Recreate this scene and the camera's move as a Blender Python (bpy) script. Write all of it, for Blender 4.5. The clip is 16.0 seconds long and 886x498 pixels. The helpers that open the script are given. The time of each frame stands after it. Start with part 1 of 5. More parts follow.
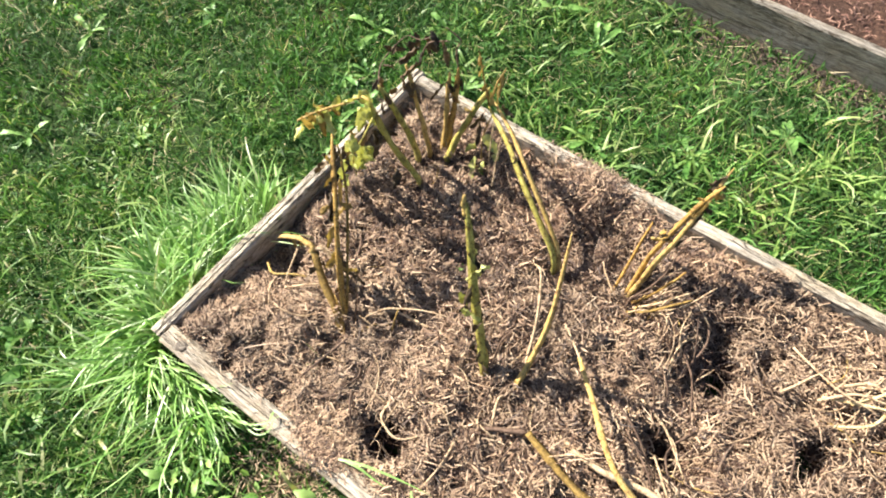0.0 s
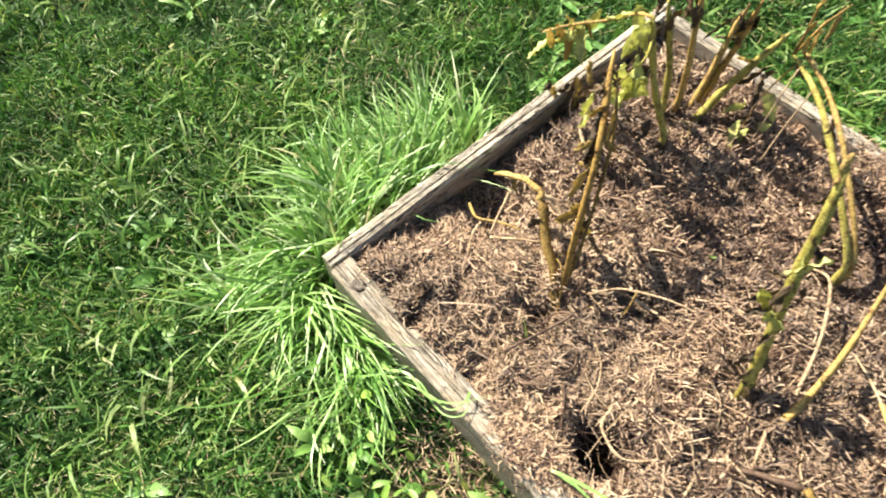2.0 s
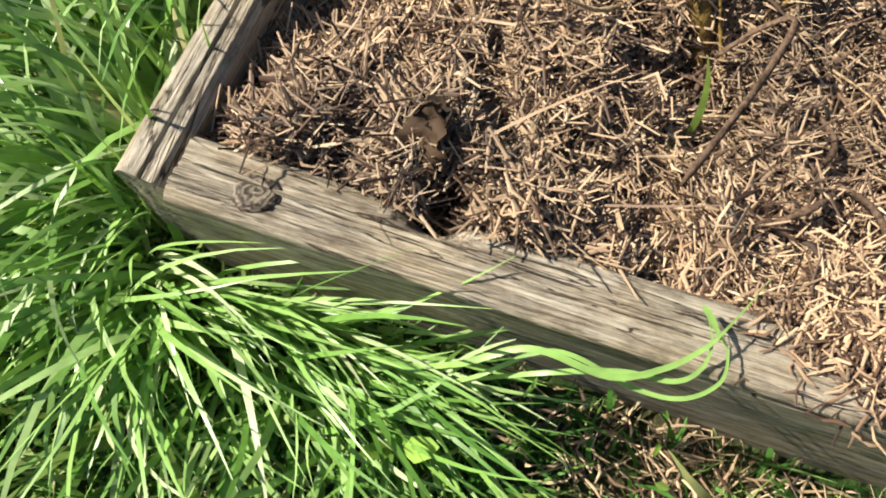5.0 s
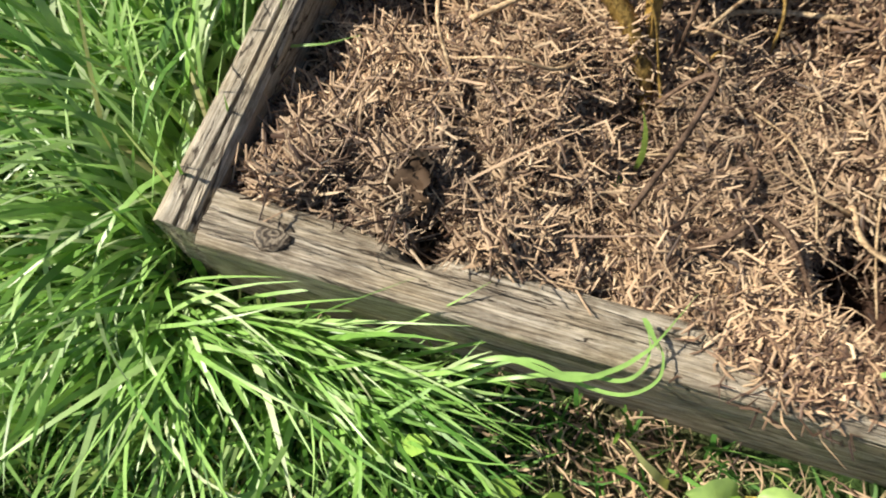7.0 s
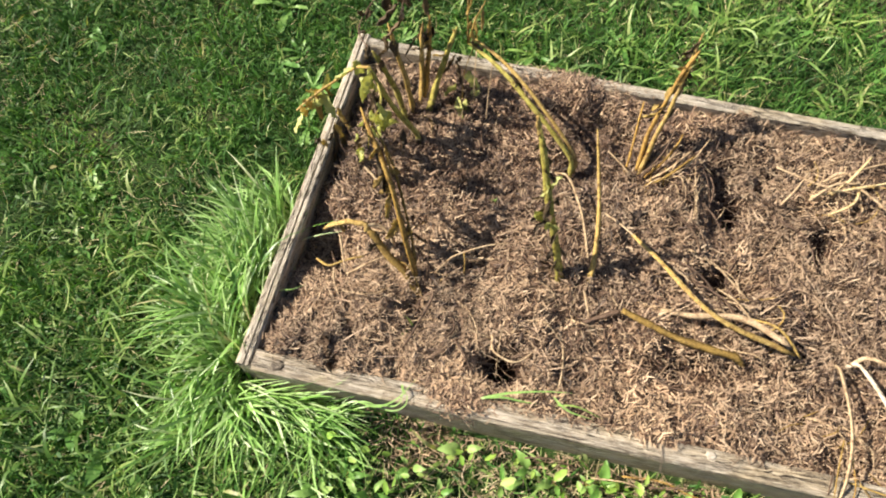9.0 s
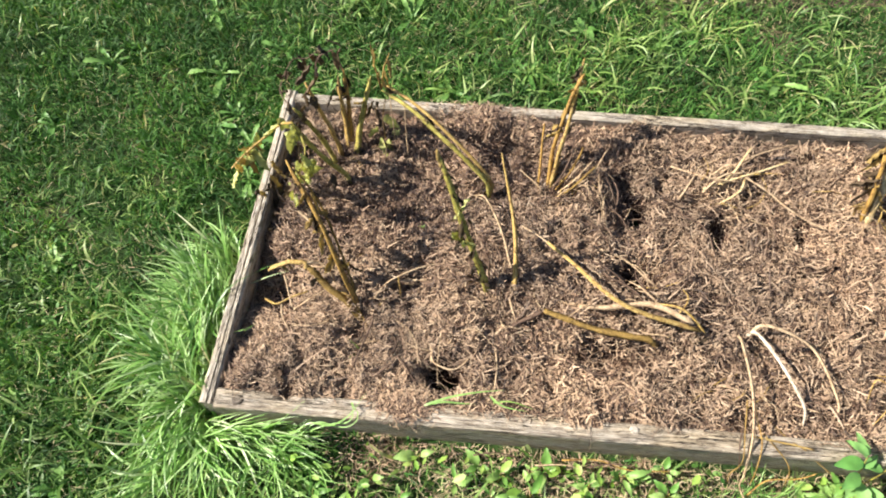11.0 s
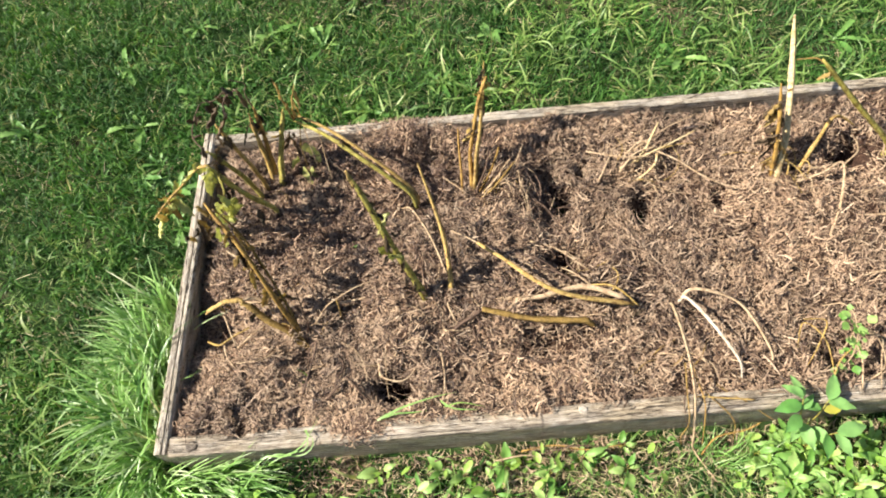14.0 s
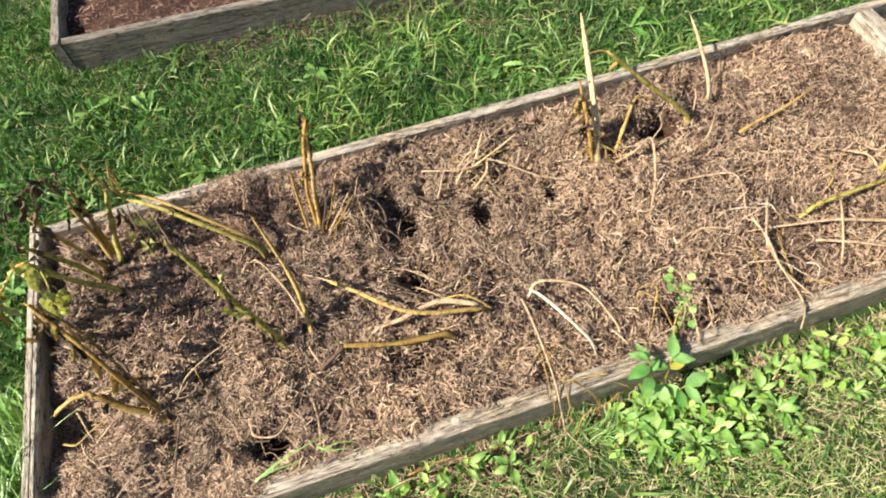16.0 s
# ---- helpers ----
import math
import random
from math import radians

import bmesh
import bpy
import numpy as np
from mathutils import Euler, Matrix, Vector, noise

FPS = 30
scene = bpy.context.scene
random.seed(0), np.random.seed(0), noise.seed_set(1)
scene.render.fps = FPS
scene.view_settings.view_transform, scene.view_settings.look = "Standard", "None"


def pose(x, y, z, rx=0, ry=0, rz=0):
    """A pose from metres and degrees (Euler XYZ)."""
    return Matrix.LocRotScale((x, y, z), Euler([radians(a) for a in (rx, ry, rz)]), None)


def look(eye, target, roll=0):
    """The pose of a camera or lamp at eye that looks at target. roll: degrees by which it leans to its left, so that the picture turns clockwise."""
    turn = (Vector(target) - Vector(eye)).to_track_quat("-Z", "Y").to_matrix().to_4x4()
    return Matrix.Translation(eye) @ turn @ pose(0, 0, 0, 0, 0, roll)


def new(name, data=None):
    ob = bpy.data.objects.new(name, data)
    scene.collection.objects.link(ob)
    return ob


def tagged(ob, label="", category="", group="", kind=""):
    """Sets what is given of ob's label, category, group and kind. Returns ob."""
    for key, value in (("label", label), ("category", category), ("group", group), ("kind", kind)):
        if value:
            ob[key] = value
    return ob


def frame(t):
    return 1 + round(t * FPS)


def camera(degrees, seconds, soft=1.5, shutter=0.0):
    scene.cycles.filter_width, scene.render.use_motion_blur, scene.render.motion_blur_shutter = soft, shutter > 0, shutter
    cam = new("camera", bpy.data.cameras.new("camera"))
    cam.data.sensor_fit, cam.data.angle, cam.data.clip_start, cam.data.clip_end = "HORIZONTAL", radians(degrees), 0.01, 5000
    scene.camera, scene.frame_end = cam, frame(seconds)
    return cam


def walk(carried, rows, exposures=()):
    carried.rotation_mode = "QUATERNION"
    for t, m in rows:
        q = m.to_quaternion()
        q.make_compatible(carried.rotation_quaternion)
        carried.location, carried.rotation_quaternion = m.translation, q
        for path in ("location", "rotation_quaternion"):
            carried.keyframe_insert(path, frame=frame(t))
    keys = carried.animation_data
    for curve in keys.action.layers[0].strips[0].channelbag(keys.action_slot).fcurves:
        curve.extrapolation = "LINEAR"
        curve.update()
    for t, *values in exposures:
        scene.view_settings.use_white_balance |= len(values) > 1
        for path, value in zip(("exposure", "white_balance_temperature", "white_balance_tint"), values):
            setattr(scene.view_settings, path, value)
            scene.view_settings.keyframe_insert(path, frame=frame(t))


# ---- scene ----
EXPOSURE = 0.96
cam = camera(71.3, 16.0, soft=1.92, shutter=0.15)

PATH = [
    (0, (0.909, 0.016, 1.499), (0.303, 0.747, -0.261), -3.2),
    (0.5, (0.859, -0.049, 1.478), (0.269, 0.669, -0.292), -1.3),
    (1, (0.825, -0.097, 1.464), (0.219, 0.604, -0.308), -1.5),
    (1.5, (0.732, -0.123, 1.404), (0.128, 0.561, -0.376), 0.3),
    (2, (0.544, -0.17, 1.198), (-0.125, 0.423, -0.591), -0.1),
    (2.5, (0.436, -0.165, 1.003), (-0.245, 0.361, -0.802), -5.3),
    (3, (0.332, -0.128, 0.833), (-0.151, 0.484, -1.009), -2.8),
    (3.5, (0.282, -0.105, 0.709), (-0.036, 0.508, -1.168), -0.3),
    (4, (0.257, -0.114, 0.601), (0.044, 0.478, -1.298), 2.6),
    (4.2, (0.26, -0.118, 0.572), (0.068, 0.487, -1.324), 3.8),
    (6.3, (0.218, -0.09, 0.474), (0.143, 0.585, -1.408), 11.1),
    (6.5, (0.22, -0.093, 0.484), (0.145, 0.579, -1.398), 10.9),
    (7, (0.245, -0.119, 0.586), (0.158, 0.557, -1.294), 9.8),
    (7.5, (0.274, -0.138, 0.829), (0.209, 0.516, -1.06), 10.6),
    (8, (0.288, -0.2, 1.105), (0.27, 0.549, -0.749), 12.9),
    (8.5, (0.322, -0.271, 1.345), (0.307, 0.53, -0.487), 11.1),
    (9, (0.491, -0.263, 1.536), (0.374, 0.579, -0.274), 5.2),
    (9.2, (0.521, -0.287, 1.566), (0.41, 0.6, -0.224), 6.9),
    (11.3, (0.64, -0.342, 1.686), (0.575, 0.607, -0.073), 0.7),
    (11.5, (0.645, -0.361, 1.671), (0.596, 0.615, -0.075), 1.5),
    (12, (0.651, -0.361, 1.678), (0.613, 0.623, -0.062), 2.9),
    (12.5, (0.658, -0.351, 1.689), (0.616, 0.633, -0.052), 2.7),
    (13, (0.663, -0.353, 1.687), (0.61, 0.629, -0.054), 1.4),
    (13.5, (0.699, -0.353, 1.698), (0.657, 0.62, -0.048), -1.8),
    (14, (0.755, -0.349, 1.708), (0.762, 0.626, -0.038), -3.6),
    (14.5, (0.803, -0.352, 1.718), (0.874, 0.631, -0.023), -3.2),
    (15, (0.854, -0.365, 1.724), (0.975, 0.621, -0.012), -3.9),
    (15.5, (0.905, -0.375, 1.732), (1.108, 0.613, 0.006), -3.7),
    (16, (0.948, -0.378, 1.743), (1.231, 0.605, 0.025), -1.9),
]
walk(cam, [(t, look(eye, target, roll)) for t, eye, target, roll in PATH], [(t, EXPOSURE + e, kelvin, tint) for t, e, kelvin, tint in ((0.0, 0.61, 6500, 11.5), (0.6, 0.66, 6580, 11.0), (1.5, 0.63, 6700, 10.5), (2.5, 0.3, 6780, 7.0), (3.3, 0.07, 6780, 7.5), (4.2, -0.1, 6780, 7.5), (6.3, -0.22, 6780, 8.0), (6.8, -0.24, 6780, 8.0), (7.4, -0.37, 6780, 8.0), (8.0, -0.16, 6750, 10.0), (9.2, 0.05, 6850, 11.0), (11.3, 0.17, 6400, 12.0), (16.0, 0.12, 6600, 12.0))])


# ---- world and sun ----
SUN_AZ = Vector((-0.995, -0.055, 0)).normalized()
SUN_EL = radians(40)
world = bpy.data.worlds.new("world")
scene.world = world
world.use_nodes = True
wn = world.node_tree.nodes
wl = world.node_tree.links
sky = wn.new("ShaderNodeTexSky")
sky.sky_type = "NISHITA"
sky.sun_disc = False
sky.sun_elevation = SUN_EL
sky.sun_rotation = math.atan2(SUN_AZ.x, SUN_AZ.y)
wn["Background"].inputs["Strength"].default_value = 0.056
wl.new(sky.outputs[0], wn["Background"].inputs["Color"])
sun_data = bpy.data.lights.new("sun", "SUN")
sun_data.energy = 5.0
sun_data.angle = radians(0.6)
sun_data.color = (1.0, 0.94, 0.83)
sun = new("sun", sun_data)
sun_dir = Vector((SUN_AZ.x * math.cos(SUN_EL), SUN_AZ.y * math.cos(SUN_EL), math.sin(SUN_EL)))
sun.matrix_world = look(sun_dir * 20, (0, 0, 0))


# ---- materials ----
class Mat:
    """A small builder of node materials."""

    def __init__(self, name, roughness=0.6, specular=0.4):
        self.m = bpy.data.materials.new(name)
        self.m.use_nodes = True
        self.n = self.m.node_tree.nodes
        self.l = self.m.node_tree.links
        self.b = self.n["Principled BSDF"]
        self.b.inputs["Roughness"].default_value = roughness
        self.b.inputs["Specular IOR Level"].default_value = specular

    def coords(self, scale=(1, 1, 1), kind="Object"):
        tc = self.n.new("ShaderNodeTexCoord")
        mp = self.n.new("ShaderNodeMapping")
        mp.inputs["Scale"].default_value = scale
        self.l.new(tc.outputs[kind], mp.inputs["Vector"])
        return mp.outputs["Vector"]

    def noise(self, vec, scale, detail=4, rough=0.55, distort=0.0):
        nz = self.n.new("ShaderNodeTexNoise")
        nz.inputs["Scale"].default_value = scale
        nz.inputs["Detail"].default_value = detail
        nz.inputs["Roughness"].default_value = rough
        nz.inputs["Distortion"].default_value = distort
        self.l.new(vec, nz.inputs["Vector"])
        return nz.outputs["Fac"]

    def ramp(self, fac, stops):
        r = self.n.new("ShaderNodeValToRGB")
        e = r.color_ramp.elements
        while len(e) < len(stops):
            e.new(0.5)
        for el, (p, c) in zip(e, stops):
            el.position = p
            el.color = (*c, 1) if len(c) == 3 else c
        self.l.new(fac, r.inputs["Fac"])
        return r.outputs["Color"]

    def island(self):
        return self.n.new("ShaderNodeNewGeometry").outputs["Random Per Island"]

    def object_random(self):
        return self.n.new("ShaderNodeObjectInfo").outputs["Random"]

    def mix(self, fac, a, b, mode="MIX"):
        x = self.n.new("ShaderNodeMix")
        x.data_type = "RGBA"
        x.blend_type = mode
        x.inputs["Factor"].default_value = fac if isinstance(fac, float) else 0.5
        if not isinstance(fac, float):
            self.l.new(fac, x.inputs["Factor"])
        for sock, v in ((x.inputs["A"], a), (x.inputs["B"], b)):
            if isinstance(v, tuple):
                sock.default_value = (*v, 1)
            else:
                self.l.new(v, sock)
        return x.outputs["Result"]

    def colour(self, out):
        self.l.new(out, self.b.inputs["Base Color"])
        self.col = out
        return self

    def bump(self, fac, strength=0.4, distance=0.002):
        bp = self.n.new("ShaderNodeBump")
        bp.inputs["Strength"].default_value = strength
        bp.inputs["Distance"].default_value = distance
        self.l.new(fac, bp.inputs["Height"])
        self.l.new(bp.outputs["Normal"], self.b.inputs["Normal"])
        return self

    def translucent(self, amount, tint=(1.0, 1.0, 0.55)):
        tr = self.n.new("ShaderNodeBsdfTranslucent")
        self.l.new(self.mix(1.0, self.col, tint, "MULTIPLY"), tr.inputs["Color"])
        mx = self.n.new("ShaderNodeMixShader")
        mx.inputs[0].default_value = amount
        self.l.new(self.b.outputs[0], mx.inputs[1])
        self.l.new(tr.outputs[0], mx.inputs[2])
        self.l.new(mx.outputs[0], self.n["Material Output"].inputs["Surface"])
        return self


def blade_material(name, stops, rough=0.42, trans=0.35, patch=None, spec=0.45):
    m = Mat(name, rough, spec)
    c = m.ramp(m.island(), stops)
    if patch:
        big = m.ramp(m.noise(m.coords(), 3.4, 5), ((0.35, patch[0]), (0.65, patch[1])))
        c = m.mix(1.0, c, big, "MULTIPLY")
    fine = m.ramp(m.noise(m.coords((1, 1, 1)), 60, 2), ((0.3, (0.8, 0.8, 0.8)), (0.7, (1.15, 1.15, 1.1))))
    m.colour(m.mix(1.0, c, fine, "MULTIPLY"))
    return m.translucent(trans).m


M_LAWN = blade_material("lawn_blade", ((0.0, (0.032, 0.094, 0.022)), (0.5, (0.068, 0.182, 0.042)), (0.85, (0.135, 0.285, 0.072)), (0.93, (0.22, 0.35, 0.12)), (1.0, (0.38, 0.34, 0.16))), rough=0.55, spec=0.3,
                        patch=((0.52, 0.6, 0.56), (1.25, 1.28, 0.98)))
M_COARSE = blade_material("coarse_blade", ((0.0, (0.1, 0.21, 0.042)), (0.4, (0.2, 0.345, 0.085)), (0.8, (0.34, 0.48, 0.155)), (0.97, (0.46, 0.55, 0.24)), (1.0, (0.54, 0.5, 0.28))), rough=0.44, spec=0.4, patch=((0.72, 0.8, 0.78), (1.12, 1.06, 0.95)))
M_TUFT = blade_material("tuft_blade", ((0.0, (0.085, 0.22, 0.04)), (0.25, (0.205, 0.4, 0.085)), (0.6, (0.315, 0.53, 0.15)), (0.88, (0.43, 0.62, 0.25)), (0.97, (0.64, 0.74, 0.47)), (1.0, (0.52, 0.46, 0.2))), rough=0.4, trans=0.27, spec=0.6)
M_CHICKWEED = blade_material("chickweed_leaf", ((0.0, (0.22, 0.42, 0.06)), (0.5, (0.36, 0.56, 0.11)), (1.0, (0.55, 0.7, 0.22))))
M_DRY_LAWN = blade_material("dry_lawn_blade", ((0.0, (0.22, 0.34, 0.07)), (0.4, (0.38, 0.5, 0.14)), (0.7, (0.52, 0.56, 0.24)), (1.0, (0.66, 0.58, 0.36))), rough=0.5, trans=0.25)
M_THATCH = blade_material("thatch", ((0.0, (0.24, 0.19, 0.1)), (0.45, (0.48, 0.4, 0.23)), (0.75, (0.64, 0.55, 0.35)), (0.76, (0.3, 0.4, 0.13)), (1.0, (0.4, 0.5, 0.18))), rough=0.7, trans=0.1)
M_CHIP = blade_material("chip", ((0.0, (0.03, 0.017, 0.012)), (0.27, (0.112, 0.066, 0.043)), (0.46, (0.43, 0.302, 0.203)), (0.85, (0.52, 0.385, 0.262)), (1.0, (0.64, 0.505, 0.36))),
                        rough=0.58, trans=0.0, patch=((0.72, 0.7, 0.7), (1.15, 1.1, 1.05)))
# dark rotted straw; in the bed's hollows its colour also paints shade
M_CHIP_DAMP_SHADE = blade_material("damp_shade_chip", ((0.0, (0.036, 0.021, 0.016)), (0.3, (0.112, 0.066, 0.046)), (0.7, (0.24, 0.155, 0.105)), (1.0, (0.43, 0.3, 0.2))),
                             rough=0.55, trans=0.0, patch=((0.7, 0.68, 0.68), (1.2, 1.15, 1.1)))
M_CLOD = blade_material("clod", ((0.0, (0.03, 0.021, 0.016)), (0.6, (0.08, 0.055, 0.04)), (1.0, (0.2, 0.145, 0.1))), rough=0.8, trans=0.0)
M_CHIP_RED = blade_material("chip_red", ((0.0, (0.08, 0.04, 0.03)), (0.5, (0.22, 0.11, 0.08)), (1.0, (0.42, 0.25, 0.18))), rough=0.65, trans=0.0)


def leaf_material(name, dark, light, rough=0.45, trans=0.3):
    m = Mat(name, rough, 0.45)
    r = m.ramp(m.object_random(), ((0.0, dark), (1.0, light)))
    spots = m.ramp(m.noise(m.coords(), 45, 3), ((0.3, (0.8, 0.82, 0.8)), (0.7, (1.12, 1.1, 1.0))))
    m.colour(m.mix(1.0, r, spots, "MULTIPLY"))
    m.bump(m.noise(m.coords(), 120, 2), 0.3, 0.001)
    return m.translucent(trans).m


M_LEAF = leaf_material("weed_leaf", (0.14, 0.32, 0.06), (0.38, 0.56, 0.18))
M_ROSETTE = leaf_material("rosette_leaf", (0.11, 0.27, 0.055), (0.27, 0.46, 0.13))
M_PEA = leaf_material("pea_leaf", (0.13, 0.33, 0.08), (0.32, 0.55, 0.2))
M_LEAF_YELLOW = leaf_material("yellow_leaf", (0.42, 0.4, 0.06), (0.5, 0.46, 0.09))
M_WITHER = leaf_material("withered_leaf", (0.03, 0.022, 0.014), (0.13, 0.085, 0.045), 0.75, 0.1)
M_WITHER_GREEN = leaf_material("withering_leaf", (0.4, 0.42, 0.13), (0.62, 0.63, 0.27), 0.6, 0.3)
M_WITHER_TAN = leaf_material("tan_leaf", (0.28, 0.18, 0.06), (0.46, 0.33, 0.12), 0.65, 0.25)


M_DEAD_LEAF = leaf_material("dead_leaf", (0.018, 0.011, 0.007), (0.075, 0.043, 0.024), 0.85, 0.03)


def stalk_material(name, a, b, spot):
    m = Mat(name, 0.68, 0.25)
    base = m.ramp(m.noise(m.coords((1, 1, 0.4)), 30, 6, 0.65), ((0.3, a), (0.7, b)))
    mask = m.ramp(m.noise(m.coords(), 60, 5, 0.65), ((0.5, (0, 0, 0)), (0.67, (1, 1, 1))))
    c = m.mix(mask, base, spot)
    fleck = m.ramp(m.noise(m.coords(), 330, 3), ((0.33, (0.52, 0.47, 0.43)), (0.58, (1.08, 1.08, 1.08))))
    m.colour(m.mix(1.0, c, fleck, "MULTIPLY"))
    m.bump(m.noise(m.coords((1, 1, 0.25)), 240, 4), 0.9, 0.0025)
    return m.m


M_STALK_GREEN = stalk_material("stalk_green", (0.36, 0.32, 0.06), (0.52, 0.46, 0.13), (0.15, 0.1, 0.028))
M_STALK_YELLOW = stalk_material("stalk_yellow", (0.44, 0.29, 0.075), (0.58, 0.42, 0.16), (0.2, 0.11, 0.04))
M_STALK_AMBER = stalk_material("stalk_amber", (0.36, 0.21, 0.05), (0.5, 0.32, 0.09), (0.15, 0.075, 0.028))
M_STALK_PALE = stalk_material("stalk_pale", (0.46, 0.325, 0.185), (0.64, 0.495, 0.325), (0.27, 0.17, 0.095))
M_STALK_CREAM = stalk_material("stalk_cream", (0.6, 0.46, 0.22), (0.78, 0.66, 0.4), (0.42, 0.28, 0.11))
M_STALK_WHITE = stalk_material("stalk_white", (0.66, 0.55, 0.4), (0.82, 0.75, 0.62), (0.45, 0.33, 0.2))
M_STALK_OLIVE = stalk_material("stalk_olive", (0.25, 0.16, 0.04), (0.36, 0.24, 0.075), (0.11, 0.07, 0.025))
M_STALK_DARK = stalk_material("stalk_dark", (0.1, 0.065, 0.045), (0.2, 0.13, 0.09), (0.05, 0.03, 0.02))


def wood_material(name, dark, mid, light, moss=0.0, splits=20):
    m = Mat(name, 0.78, 0.25)
    grain = m.noise(m.coords((2.2, 85, 85)), 4.0, 8, 0.75, 0.9)
    c = m.ramp(grain, ((0.34, dark), (0.47, mid), (0.6, light)))
    stain = m.ramp(m.noise(m.coords((9.0, 26, 26)), 3.0, 7, 0.75), ((0.32, (0.52, 0.48, 0.43)), (0.46, (0.92, 0.9, 0.87)), (0.66, (1.22, 1.21, 1.19))))
    c = m.mix(1.0, c, stain, "MULTIPLY")
    warm = m.ramp(m.noise(m.coords((3, 9, 9)), 2.5, 4), ((0.42, (1.0, 1.0, 1.0)), (0.62, (1.04, 0.98, 0.86))))
    c = m.mix(1.0, c, warm, "MULTIPLY")
    split = m.noise(m.coords((0.8, splits, splits)), 3.0, 5, 0.6, 1.4)
    line = m.ramp(split, ((0.486, (0, 0, 0)), (0.496, (1, 1, 1)), (0.504, (1, 1, 1)), (0.514, (0, 0, 0))))
    hair = m.ramp(m.noise(m.coords((2.5, 95, 95)), 1.6, 3, 0.5, 0.8), ((0.478, (0, 0, 0)), (0.5, (0.75, 0.75, 0.75)), (0.522, (0, 0, 0))))
    gate = m.ramp(m.noise(m.coords((6, 30, 30)), 2.0, 2), ((0.45, (0, 0, 0)), (0.6, (1, 1, 1))))
    line = m.mix(1.0, line, m.mix(1.0, hair, gate, "MULTIPLY"), "LIGHTEN")
    c = m.mix(line, c, (0.075, 0.057, 0.042))
    fibre = m.ramp(m.noise(m.coords((14, 420, 420)), 1.0, 4, 0.7), ((0.3, (0.62, 0.6, 0.57)), (0.5, (1.0, 1.0, 1.0)), (0.7, (1.22, 1.21, 1.2))))
    c = m.mix(1.0, c, fibre, "MULTIPLY")
    mottle = m.ramp(m.noise(m.coords((0.5, 1, 1)), 75, 6, 0.7), ((0.35, (0.72, 0.7, 0.68)), (0.5, (1.0, 1.0, 1.0)), (0.68, (1.12, 1.12, 1.12))))
    c = m.mix(1.0, c, mottle, "MULTIPLY")
    if moss:
        mask = m.ramp(m.noise(m.coords((2, 8, 8)), 4.0, 4), ((0.55, (0, 0, 0)), (0.78, (moss, moss, moss))))
        c = m.mix(mask, c, (0.13, 0.13, 0.06))
    m.colour(c)
    m.bump(m.mix(line, m.mix(0.45, grain, m.noise(m.coords((14, 420, 420)), 1.0, 4, 0.7)), (0.0, 0.0, 0.0)), 0.9, 0.005)
    return m.m


M_WOOD = wood_material("weathered_wood", (0.22, 0.183, 0.143), (0.42, 0.365, 0.29), (0.63, 0.575, 0.49), 0.3)
M_WOOD_GREY = wood_material("grey_wood", (0.26, 0.228, 0.186), (0.45, 0.405, 0.335), (0.6, 0.555, 0.48), 0.2, 7)
M_WOOD_DARK = wood_material("dark_wood", (0.12, 0.108, 0.09), (0.25, 0.226, 0.192), (0.38, 0.35, 0.3), 0.2, 7)
m = Mat("knot", 0.6, 0.3)
rings = m.n.new("ShaderNodeTexWave")
rings.wave_type = "RINGS"
rings.rings_direction = "SPHERICAL"
rings.inputs["Scale"].default_value = 62
rings.inputs["Distortion"].default_value = 9.0
rings.inputs["Detail"].default_value = 3
rings.inputs["Detail Scale"].default_value = 2.0
m.l.new(m.coords(), rings.inputs["Vector"])
m.colour(m.mix(1.0, m.ramp(rings.outputs["Fac"], ((0.1, (0.045, 0.033, 0.024)), (0.45, (0.13, 0.1, 0.073)), (0.9, (0.24, 0.2, 0.15)))),
               m.ramp(m.noise(m.coords(), 160, 4), ((0.35, (0.45, 0.42, 0.4)), (0.6, (1.1, 1.1, 1.1)))), "MULTIPLY"))
m.bump(m.noise(m.coords(), 300, 3), 0.6, 0.002)
M_KNOT = m.m
m = Mat("pale_knot", 0.7, 0.25)
m.colour(m.ramp(m.noise(m.coords(), 190, 5, 0.7), ((0.34, (0.24, 0.2, 0.155)), (0.5, (0.44, 0.385, 0.31)), (0.66, (0.58, 0.52, 0.43)))))
m.bump(m.noise(m.coords(), 300, 3), 0.6, 0.002)
M_KNOT_PALE = m.m

m = Mat("soil", 0.9, 0.2)
g = m.noise(m.coords(), 70, 6, 0.7)
m.colour(m.mix(1.0, m.ramp(g, ((0.3, (0.03, 0.016, 0.012)), (0.55, (0.085, 0.047, 0.032)), (0.75, (0.17, 0.1, 0.066)))),
               m.ramp(m.noise(m.coords(), 3.5, 3), ((0.35, (0.75, 0.75, 0.75)), (0.65, (1.1, 1.1, 1.1)))), "MULTIPLY"))
m.bump(g, 1.0, 0.012)
M_SOIL = m.m

m = Mat("lawn_ground", 0.9, 0.2)
g = m.noise(m.coords(), 38, 6, 0.7)
earth = m.ramp(g, ((0.3, (0.04, 0.03, 0.018)), (0.5, (0.1, 0.078, 0.045)), (0.72, (0.2, 0.155, 0.09))))
green = m.ramp(g, ((0.3, (0.014, 0.032, 0.008)), (0.7, (0.05, 0.092, 0.022))))
m.colour(m.mix(m.ramp(m.noise(m.coords(), 3.2, 4), ((0.52, (0, 0, 0)), (0.72, (1, 1, 1)))), green, earth))
m.bump(g, 1.0, 0.015)
M_GROUND = m.m


